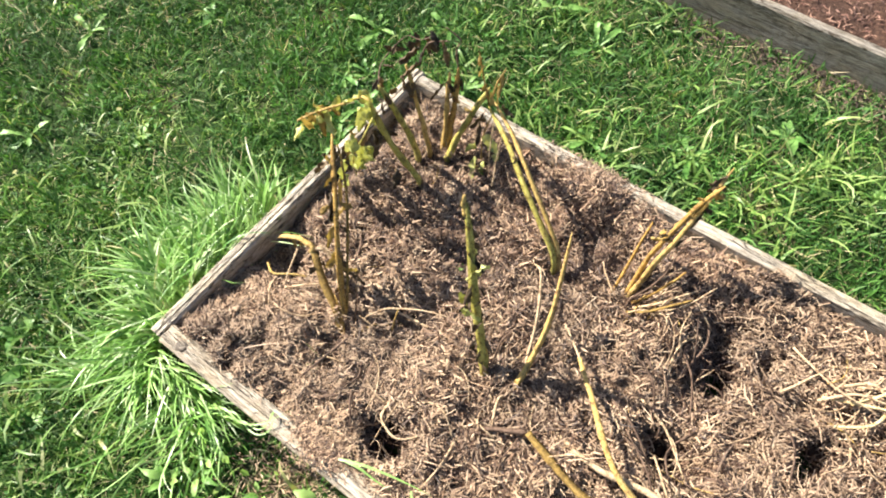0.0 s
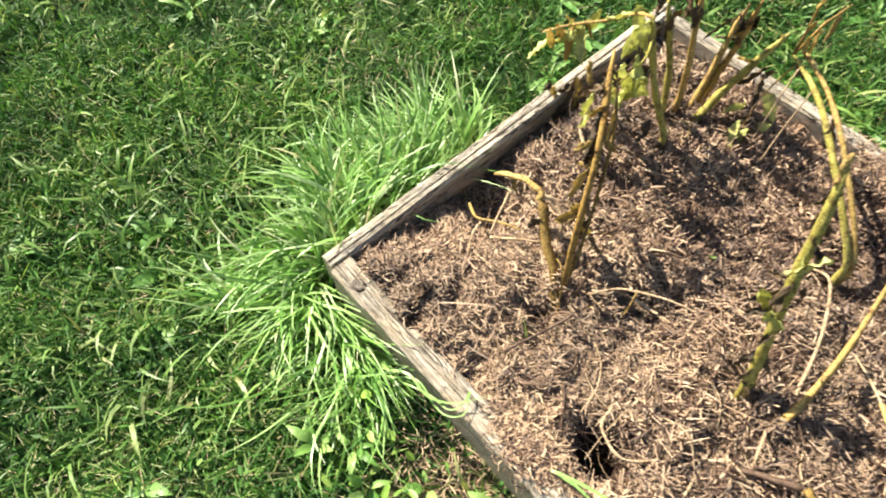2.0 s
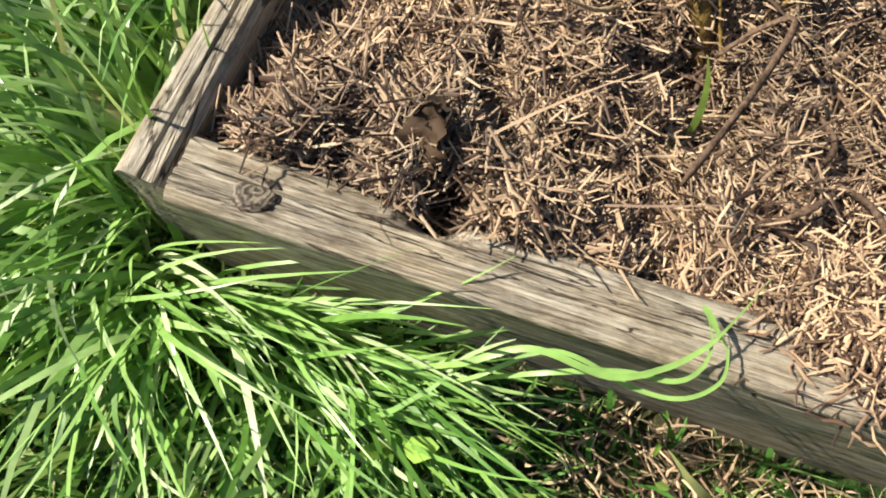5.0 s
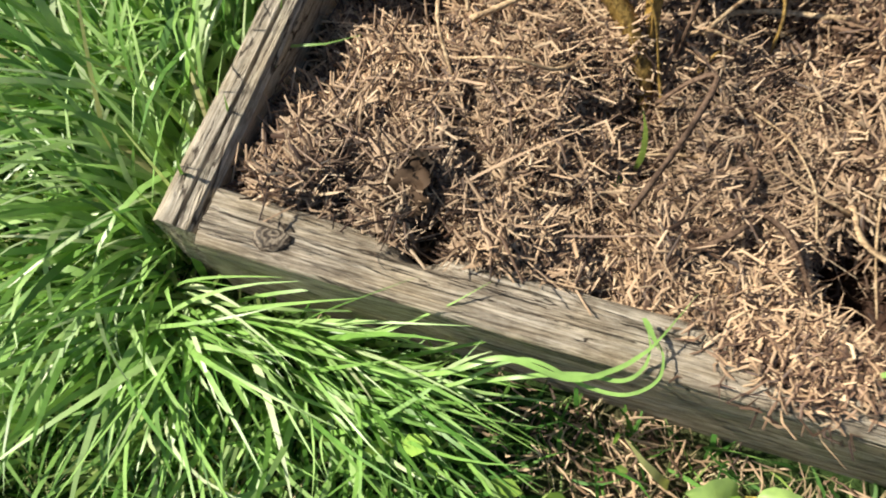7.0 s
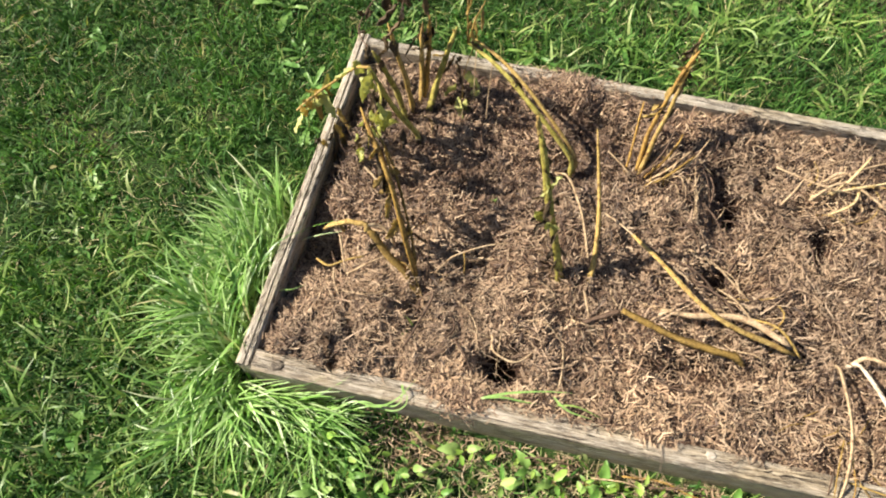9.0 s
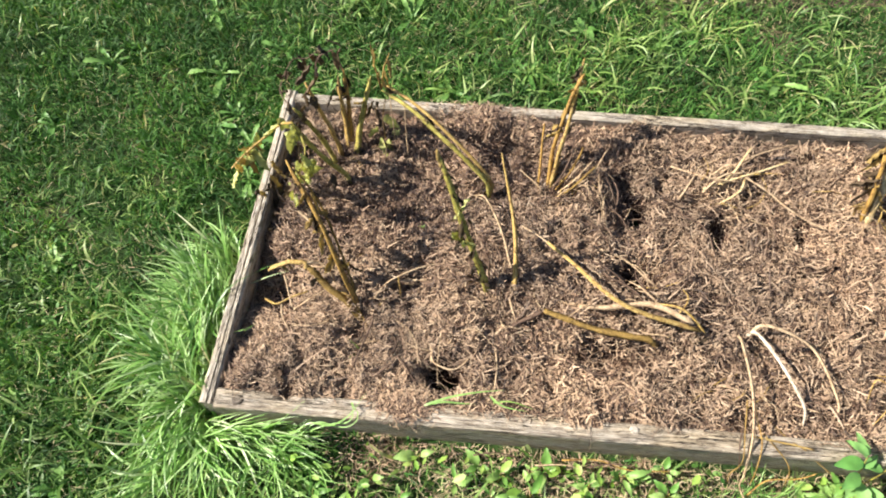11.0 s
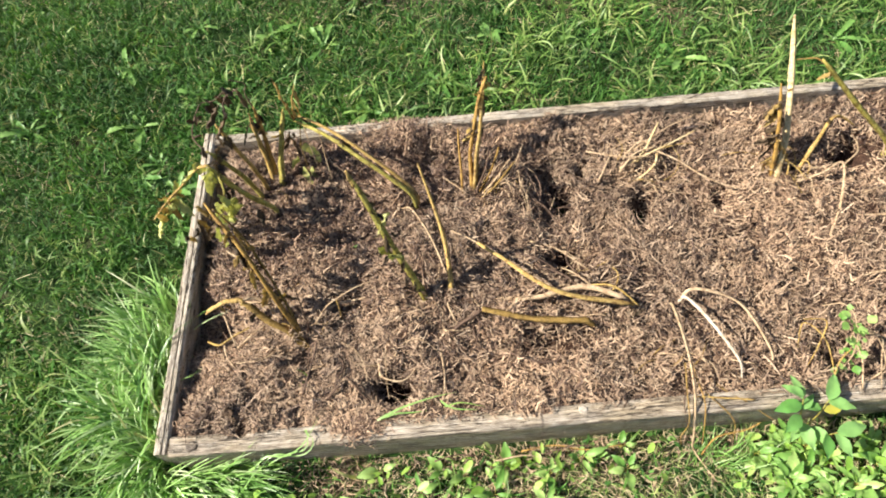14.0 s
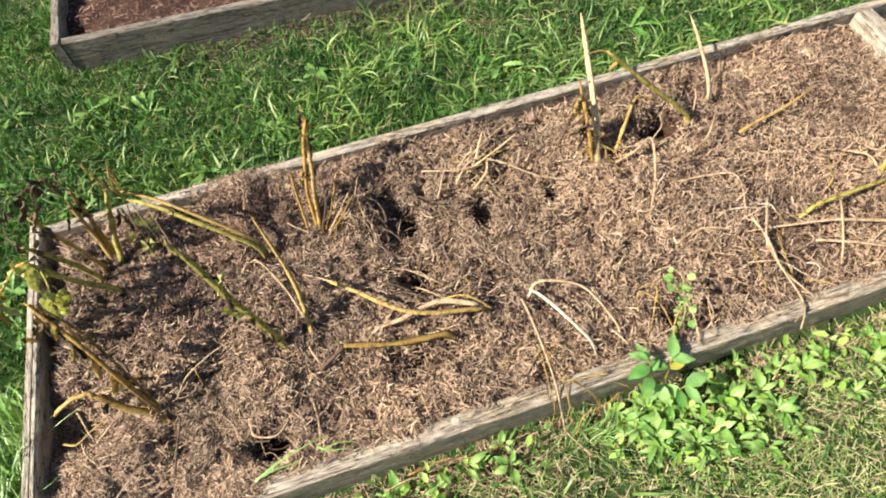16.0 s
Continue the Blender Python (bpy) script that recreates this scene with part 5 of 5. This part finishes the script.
def tangle(label, cx, cy, n, sx, sy, az, spread, rise, mats, seed):
    """Thin dry shoots strewn round the foot of a plant."""
    d = random.Random(seed)
    p = thing("dry_stem_tangle", label, "dry stems", "dry stem tangles", (cx, cy, float(mulch_z(cx, cy))))
    for i in range(n):
        x, y, a, ln = d.gauss(0, sx), d.gauss(0, sy), d.gauss(az, spread), d.uniform(0.05, 0.16)
        bend = d.gauss(0, 0.6)
        up = max(0.0, d.gauss(rise, rise * 0.6))
        pts = []
        for k in range(4):
            t = k / 3
            px_, py_ = x + ln * t * math.cos(a + bend * t), y + ln * t * math.sin(a + bend * t)
            low = float(mulch_z(cx + px_, cy + py_)) - float(mulch_z(cx, cy))
            pts.append((px_, py_, max(low, -0.02) + 0.014 + up * math.sin(2.2 * t) + 0.004 * d.random()))
        part("stem", stalk_mesh("stem", pts, d.uniform(0.0014, 0.0034), d.uniform(0.001, 0.002), d.choice(mats), seed + i, 5, 0.25), p)
    return p


tangle("fan of thin pale dry shoots at the foot of amber stalks", 0.92, 0.73, 20, 0.04, 0.03, 0.8, 0.7, 0.02, (P, P, Y, D), 201)
tangle("thin dry straws strewn beside fallen pale stalks", 1.10, 0.40, 18, 0.06, 0.05, 0.0, 1.2, 0.02, (P, P, D, Y), 202)
tangle("thin dry straws strewn round a leaning amber stalk", 0.36, 0.28, 12, 0.05, 0.04, 0.5, 1.6, 0.015, (P, D, O), 203)
tangle("tangle of straw-yellow shoots round a cream stalk", 1.83, 0.72, 18, 0.05, 0.04, 0.6, 1.4, 0.035, (P, P, Y), 204)
tangle("heap of thin bleached shoots on the mulch", 1.41, 0.81, 22, 0.06, 0.03, 0.5, 1.0, 0.02, (P, P, Y), 205)
tangle("thin dry straws strewn at the foot of upright stalks", 0.74, 0.37, 14, 0.05, 0.04, 0.2, 1.8, 0.012, (P, D, D), 206)
tangle("thin dark shoots in a hollow of the mulch", 1.07, 0.66, 14, 0.05, 0.08, 1.4, 1.2, 0.02, (D, D, P), 207)
tangle("thin pale shoots round bleached stalks at the timber edge", 1.43, 0.17, 12, 0.06, 0.07, -1.2, 0.9, 0.015, (P, P, O), 208)
tangle("tangle of bleached thin shoots on the mulch", 2.14, 0.25, 16, 0.06, 0.09, -1.2, 0.8, 0.02, (P, P, M_STALK_WHITE), 209)
tangle("thin dry straws strewn among spreading stalks", 2.42, 0.25, 16, 0.12, 0.08, 0.2, 1.5, 0.015, (P, P, Y), 210)
tangle("thin dry straws strewn beside a hole in the mulch", 0.60, 0.22, 10, 0.09, 0.05, 1.0, 1.8, 0.01, (P, D, P), 211)
tangle("thin dry straws strewn below withered stalks", 0.27, 0.76, 14, 0.07, 0.05, 0.3, 1.8, 0.015, (P, D, O), 212)

# single loose stems and long straws
LOOSE = (
    (((0.564, 0.215), (0.575, 0.17), (0.631, 0.155), (0.672, 0.194)), 1), (((0.735, 0.24), (0.742, 0.17), (0.737, 0.10)), 1), (((0.729, 0.254), (0.77, 0.272), (0.803, 0.286)), 2),
    (((0.628, 0.361), (0.66, 0.355), (0.708, 0.335)), 2),
    (((0.173, 0.424), (0.21, 0.41), (0.25, 0.404)), 1), (((0.409, 0.358), (0.44, 0.39), (0.54, 0.40)), 1), (((0.919, 0.522), (1.02, 0.48), (1.13, 0.413)), 2), (((1.997, 0.561), (2.11, 0.543), (2.184, 0.495), (2.147, 0.368)), 1),
    (((0.472, 0.183), (0.50, 0.15), (0.538, 0.107)), 2), (((0.42, 0.11), (0.455, 0.14), (0.49, 0.19)), 2), (((1.60, 0.60), (1.70, 0.52), (1.76, 0.45)), 2), (((1.25, 0.72), (1.33, 0.66), (1.36, 0.58)), 2),
    (((0.92, 0.22), (1.0, 0.18), (1.08, 0.19)), 2), (((1.05, 0.84), (1.08, 0.76), (1.07, 0.68)), 2), (((1.03, 0.72), (1.09, 0.66), (1.13, 0.58)), 2), (((1.0, 0.66), (1.06, 0.60), (1.09, 0.5)), 2), (((1.15, 0.56), (1.12, 0.48), (1.16, 0.41)), 2),
    (((1.02, 0.55), (1.1, 0.52), (1.19, 0.44)), 1), (((1.06, 0.78), (1.03, 0.70), (1.05, 0.62)), 1), (((0.95, 0.66), (1.02, 0.62), (1.08, 0.64)), 2), (((0.58, 0.30), (0.63, 0.27), (0.69, 0.29)), 2), (((0.86, 0.34), (0.83, 0.29), (0.85, 0.23)), 2), (((0.44, 0.26), (0.47, 0.21), (0.45, 0.16)), 2), (((0.21, 0.52), (0.26, 0.47), (0.28, 0.40)), 2), (((1.9, 0.35), (2.0, 0.37), (2.08, 0.33)), 1), (((1.05, 0.96), (1.12, 0.90), (1.2, 0.92)), 2), (((0.36, 0.52), (0.42, 0.50), (0.47, 0.53)), 2),
)
# sticks lying across the hollow beside the left board
for i, (pts, r_) in enumerate(((((0.138, 0.368, 0.128), (0.158, 0.325, 0.132), (0.18, 0.275, 0.128)), 0.0035), (((0.184, 0.272, 0.122), (0.225, 0.305, 0.132), (0.266, 0.338, 0.136)), 0.0035), (((0.098, 0.297, 0.118), (0.135, 0.283, 0.126), (0.172, 0.305, 0.13), (0.214, 0.325, 0.135)), 0.004),
                              (((0.15, 0.28, 0.13), (0.158, 0.25, 0.132), (0.184, 0.214, 0.115)), 0.0025), (((0.395, 0.328, 0.122), (0.42, 0.362, 0.138), (0.452, 0.385, 0.146), (0.50, 0.415, 0.148), (0.56, 0.44, 0.142)), 0.003),
                              (((0.195, 0.40, 0.16), (0.23, 0.405, 0.14), (0.268, 0.412, 0.12)), 0.003), (((0.455, 0.385, 0.146), (0.462, 0.36, 0.135), (0.466, 0.34, 0.11)), 0.0025))):
    tagged(new("dry_twig", stalk_mesh("dry_twig", pts, r_, r_ * 0.75, (M_STALK_PALE, M_STALK_PALE, M_STALK_YELLOW, M_STALK_PALE, M_STALK_PALE, M_STALK_PALE, M_STALK_OLIVE)[i], i + 90, 7, 0.25)), "pale dry stem lying across the mulch", "twig", "loose dry twigs")
for i, (pts, kind) in enumerate(LOOSE):
    q = [(px_, py_, max(float(mulch_z(px_, py_)), 0.07) + 0.018 + (0.014 if 0 < j < len(pts) - 1 else 0)) for j, (px_, py_) in enumerate(pts)]
    ob = new("dry_twig", stalk_mesh("dry_twig", q, 0.0036, 0.0028, (None, M_STALK_PALE, M_STALK_DARK)[kind], i + 50, 6, 0.2))
    tagged(ob, ("", "thin pale dry stem lying on the mulch", "thin dark brown stem lying on the mulch")[kind], "twig", "loose dry twigs")


# ---- leafy weeds ----
def leaf_mesh(name, length, width, material, fold=0.25, curl=0.4, lobes=0, nu=8):
    """A leaf that grows along +x from its stalk, bowed down at the tip."""
    verts, faces, nv = [], [], 4
    for i in range(nu + 1):
        s = i / nu
        w = width * math.sin(math.pi * min(1, 0.04 + 0.96 * s ** 0.75)) ** 1.05 + 0.05 * width * math.sin(23 * s)
        if lobes:
            w = width * (0.28 + 0.72 * s ** 0.7) * (0.55 + 0.45 * abs(math.sin(lobes * math.pi * s))) * (1 if s < 0.85 else (1 - s) / 0.15 + 0.05)
        ang = curl * s
        for j in range(nv + 1):
            t = (j / nv - 0.5) * w
            verts.append((length * s * math.cos(ang * 0.5), t, length * s * math.sin(0.5 - ang) * 0.5 + abs(t) * fold + 0.06 * width * math.sin(9 * s + j)))
    for i in range(nu):
        for j in range(nv):
            a = i * (nv + 1) + j
            faces.append((a, a + 1, a + nv + 2, a + nv + 1))
    return mesh_of(name, verts, faces, material)


OVAL = [leaf_mesh("leaf", 0.055 + 0.012 * i, 0.022 + 0.006 * (i % 3), M_LEAF, 0.28, 0.6 + 0.3 * i) for i in range(4)]
LANCE = [leaf_mesh("leaf", 0.07 + 0.012 * i, 0.017 + 0.003 * i, M_LEAF, 0.3, 0.9 + 0.2 * i, 0, 9) for i in range(3)] + [leaf_mesh("leaf", 0.075, 0.024, M_LEAF, 0.3, 0.9, 4, 14)]
DANDELION = [leaf_mesh("leaf", 0.08 + 0.03 * i, 0.022 + 0.007 * i, M_ROSETTE, 0.3, 0.8, 3 + i, 14) for i in range(3)]
PLANTAIN = [leaf_mesh("leaf", 0.06 + 0.02 * i, 0.026 + 0.006 * i, M_ROSETTE, 0.2, 0.8) for i in range(3)]
PEA = [leaf_mesh("leaf", 0.05 + 0.006 * i, 0.022 + 0.003 * i, M_PEA, 0.25, 0.45) for i in range(3)]
CLOVER = leaf_mesh("leaf", 0.02, 0.018, M_LEAF, 0.15, 0.3, nu=5)


def rosette(x, y, leaves, n, label, name, group, up=22, size=1.0, stem=0.0):
    z = float(ground_z(x, y))
    p = thing(name, label, "weed", group, (x, y, z))
    for i in range(n):
        a = 360 * i / n + dice.uniform(-30, 30)
        s = size * dice.uniform(0.45, 1.1)
        h = stem * dice.uniform(0.3, 1)
        m = pose(0, 0, 0, 0, 0, a) @ pose(h * 0.3, 0, 0.006 + h, dice.uniform(-18, 18), -dice.uniform(up - 15, up + 20), 0) @ Matrix.Diagonal((s, s, s, 1))
        part("leaf", dice.choice(leaves), p, "", m)
        if h > 0.01:
            tip = m.translation
            part("leaf_stem", stalk_mesh("leaf_stem", ((0, 0, 0), (tip.x * 0.4, tip.y * 0.4, tip.z * 0.6), tuple(tip)), 0.0013, 0.001, M_STALK_GREEN, i, 5), p)
    return p


FRONT_WEEDS = (
    (0.555, -0.052, 2, 1.2), (0.66, -0.11, 3, 1.2), (0.72, -0.06, 2, 1.0), (0.78, -0.075, 3, 1.3), (0.89, -0.064, 4, 1.5), (0.85, -0.13, 3, 1.2), (1.00, -0.09, 3, 0.9), (1.12, -0.05, 3, 1.0), (1.20, -0.03, 3, 0.9), (1.325, -0.02, 2, 1.0),
    (0.98, -0.16, 3, 1.0), (1.57, -0.10, 5, 1.0), (1.62, -0.06, 5, 1.05), (1.66, -0.13, 6, 1.1), (1.73, -0.09, 6, 1.1), (1.77, -0.17, 6, 1.1), (1.70, -0.2, 6, 1.0), (1.81, -0.22, 6, 1.0), (1.85, -0.12, 6, 1.0),
    (1.60, -0.17, 5, 0.9), (1.93, -0.02, 5, 0.9), (1.955, -0.12, 6, 1.0), (2.03, -0.06, 4, 0.9), (2.11, -0.09, 3, 1.1), (2.19, -0.08, 3, 1.0), (2.31, -0.14, 4, 0.9), (2.36, -0.07, 5, 0.9), (1.88, -0.26, 5, 0.9),
    (2.0, -0.24, 4, 0.9), (0.30, -0.17, 3, 1.2), (0.37, -0.20, 3, 1.2), (0.44, -0.12, 2, 1.0), (0.52, -0.16, 3, 1.0), (0.25, -0.22, 3, 1.2), (2.45, -0.12, 5, 1.0), (2.2, -0.2, 4, 0.8),
)
weed_dice = random.Random(17)
FRONT_WEEDS += tuple((weed_dice.gauss(1.74, 0.11), -0.05 - abs(weed_dice.gauss(0, 0.11)), weed_dice.randint(4, 7), weed_dice.uniform(0.8, 1.2)) for _ in range(9))
FRONT_WEEDS += tuple((weed_dice.uniform(0.62, 1.25), -0.05 - abs(weed_dice.gauss(0, 0.045)), weed_dice.randint(3, 5), weed_dice.uniform(0.7, 1.15)) for _ in range(4))
for wx, wy, wn_, ws in FRONT_WEEDS:
    rosette(wx, wy, OVAL + LANCE if wx > 1.5 else OVAL, wn_ + (4 if wx > 1.5 else 0) + dice.randint(0, 2), "small bright green broadleaf weed beside the timber board", "broadleaf_weed", "weeds along the bed", 30, ws * (0.86 if wx > 1.4 else 0.7), 0.035)
for wx, wy, wn_, ws, kind in ((-0.254, 0.961, 6, 0.9, 0), (-0.10, 1.33, 8, 1.0, 0), (0.536, 1.19, 6, 0.8, 0), (1.373, 1.50, 7, 0.9, 0), (-0.36, -0.22, 5, 1.1, 1), (-0.26, -0.26, 6, 1.0, 1), (-0.15, -0.31, 5, 1.0, 1),
                              (-0.20, 1.02, 8, 0.85, 0), (-0.12, 0.90, 7, 1.0, 0), (-0.09, 0.75, 6, 0.9, 0), (-0.3, 1.2, 7, 0.9, 0), (0.1, 1.15, 7, 0.65, 0), (0.8, 1.3, 6, 0.9, 0), (1.0, 1.55, 7, 0.9, 1), (1.7, 1.35, 6, 0.9, 0),
                              (0.35, 1.55, 7, 1.0, 0), (0.15, 1.62, 6, 1.0, 0), (-0.15, 1.7, 7, 1.0, 0), (-0.4, 1.5, 6, 1.0, 0), (-0.6, 0.4, 5, 0.7, 1), (-0.8, 0.9, 6, 0.8, 0), (-0.5, -0.45, 6, 0.9, 1), (-0.9, 0.2, 5, 0.8, 0),
                              (0.6, -0.35, 5, 0.9, 1), (0.1, -0.5, 6, 0.9, 1), (2.3, 1.4, 7, 1.0, 0), (2.9, 1.35, 7, 1.0, 0), (2.6, 1.25, 6, 0.9, 1), (1.45, 1.2, 6, 0.8, 1), (-1.1, 0.6, 6, 0.9, 0), (-0.7, 1.2, 6, 0.9, 0)):
    rosette(wx, wy, (DANDELION, PLANTAIN)[kind], wn_, ("dandelion rosette with toothed green leaves in the lawn", "flat plantain rosette with oval leaves in the lawn")[kind],
            ("dandelion", "plantain")[kind], "lawn weeds", 18, ws)

# pea seedling that climbs over the board
pea = thing("pea_plant", "young pea plant with blue-green oval leaves at the timber edge", "plant", "", (1.645, -0.03, 0.0))
for i, (a, b) in enumerate((((0.0, 0.0, 0.0), (-0.03, 0.05, 0.19)), ((0.02, 0.0, 0.0), (0.04, 0.04, 0.17)), ((0.03, -0.02, 0.0), (0.06, -0.03, 0.12)))):
    part("stem", stalk_mesh("stem", (a, ((a[0] + b[0]) / 2 + 0.012, (a[1] + b[1]) / 2, (a[2] + b[2]) / 2), b), 0.002, 0.0015, M_STALK_GREEN, i, 5), pea)
for i, (lx, ly, lz, a, s) in enumerate(((-0.03, 0.05, 0.19, 150, 1.1), (-0.03, 0.045, 0.18, 95, 1.1), (-0.02, 0.04, 0.15, 190, 1.2), (-0.02, 0.03, 0.14, 40, 1.0), (-0.01, 0.02, 0.11, 215, 1.25), (0.04, 0.04, 0.17, 60, 1.2), (0.04, 0.04, 0.16, -20, 1.3),
                                        (0.035, 0.03, 0.13, 170, 1.0), (0.06, -0.03, 0.12, 10, 1.3), (0.06, -0.03, 0.11, -70, 1.3), (0.05, -0.025, 0.09, 250, 1.2), (0.0, 0.01, 0.08, 280, 1.2), (0.0, 0.01, 0.07, 230, 1.2), (0.03, 0.0, 0.07, 300, 1.2))):
    part("leaf", PEA[i % 3], pea, "", pose(lx, ly, lz, dice.uniform(-15, 15), dice.uniform(-12, 12), a) @ Matrix.Diagonal((1.05 * s, 1.05 * s, 1.05 * s, 1)))
part("leaf", mesh_of("leaf", [tuple(v.co) for v in PEA[1].vertices], [tuple(f.vertices) for f in PEA[1].polygons], M_LEAF_YELLOW), pea, "yellowed leaf", pose(0.035, 0.02, 0.14, 5, 5, 10))
# twining shoot with small leaves in the bed
vine = thing("vine_shoot", "small light green twining shoot on dry stems", "plant", "", (1.775, 0.10, 0.08))
vp = ((0.0, -0.01, 0.0), (0.01, 0.02, 0.09), (0.0, 0.06, 0.16), (-0.03, 0.09, 0.19))
part("stem", stalk_mesh("stem", vp, 0.003, 0.002, M_STALK_PALE, 3, 6), vine)
part("stem", stalk_mesh("stem", ((-0.02, -0.03, 0.03), (-0.05, 0.06, 0.1), (-0.09, 0.11, 0.1), (-0.1, 0.06, 0.05)), 0.003, 0.002, M_STALK_YELLOW, 4, 6), vine)
part("stem", stalk_mesh("stem", ((0.02, -0.06, 0.06), (0.02, 0.0, 0.1), (-0.01, 0.08, 0.15)), 0.003, 0.002, M_STALK_PALE, 5, 6), vine)
for i, pts in enumerate((((0.03, 0.05, 0.02), (0.05, 0.10, 0.09), (0.03, 0.15, 0.11), (0.0, 0.17, 0.06)), ((-0.09, 0.0, 0.02), (-0.075, 0.05, 0.11), (-0.05, 0.10, 0.13), (-0.06, 0.14, 0.05)), ((0.05, -0.04, 0.02), (0.075, -0.02, 0.09), (0.07, 0.04, 0.12), (0.03, 0.09, 0.14)),
                         ((-0.05, -0.06, 0.04), (-0.03, 0.0, 0.08), (0.0, 0.03, 0.11)), ((0.09, 0.1, 0.03), (0.10, 0.06, 0.09), (0.07, 0.0, 0.1), (0.07, -0.07, 0.05)))):
    part("stem", stalk_mesh("stem", pts, 0.0026, 0.0018, (M_STALK_PALE, M_STALK_YELLOW)[i % 2], i + 7, 6, 0.2), vine)
vpath = smooth_path(vp)
for i in range(44):
    c = vpath[int(2 + (len(vpath) - 3) * i / 44)] + Vector((dice.gauss(0, 0.012), dice.gauss(0, 0.012), dice.gauss(0, 0.008)))
    s = dice.uniform(0.6, 1.3)
    part("leaf", CLOVER, vine, "", Matrix.Translation(c) @ pose(0, 0, 0, dice.uniform(-30, 30), dice.uniform(-40, 20), dice.uniform(0, 360)) @ Matrix.Diagonal((s, s, s, 1)))
# seedlings in the mulch
for sx, sy in ((0.497, 0.58), (0.36, 0.165), (0.365, 0.86)):
    p = thing("seedling", "tiny green seedling sprouting through the mulch", "plant", "seedlings", (sx, sy, float(mulch_z(sx, sy))))
    for i in range(4):
        part("leaf", CLOVER, p, "", pose(0, 0, 0.004 + 0.005 * i, 0, -35, 90 * i + 20))
# dead curled leaf at the corner
for i, (m_, size_) in enumerate(((pose(0.186, 0.1, 0.162, 40, 10, 170), 0.042), (pose(0.2, 0.088, 0.155, 55, -25, 60), 0.032))):
    dl = tagged(new("dead_leaf", wither_mesh(size_, size_ * 0.62, M_DEAD_LEAF, 91 + i)), "curled dark brown dead leaf on the mulch", "leaf", "dead leaves")
    dl.matrix_basis = m_
# thin dry stems lying on the ground along the front board
for i, pts in enumerate((((0.93, -0.03, 0.012), (1.02, -0.025, 0.03), (1.10, -0.04, 0.02), (1.2, -0.035, 0.03)), ((0.98, -0.045, 0.01), (1.08, -0.03, 0.035), (1.18, -0.05, 0.015)), ((0.86, -0.05, 0.01), (0.94, -0.045, 0.03), (1.0, -0.06, 0.012)),
                         ((1.40, -0.07, 0.01), (1.43, -0.04, 0.06), (1.50, -0.03, 0.08), (1.53, -0.02, 0.11)), ((0.70, -0.04, 0.01), (0.76, -0.03, 0.02), (0.82, -0.035, 0.012)), ((2.0, -0.1, 0.01), (2.08, -0.05, 0.03), (2.15, -0.06, 0.012)))):
    tagged(new("dry_twig", stalk_mesh("dry_twig", pts, 0.0024, 0.0016, (M_STALK_AMBER, M_STALK_DARK, M_STALK_PALE)[i % 3], i + 120, 6, 0.25)), "thin brown dry stem lying along the front board", "twig", "loose dry twigs")
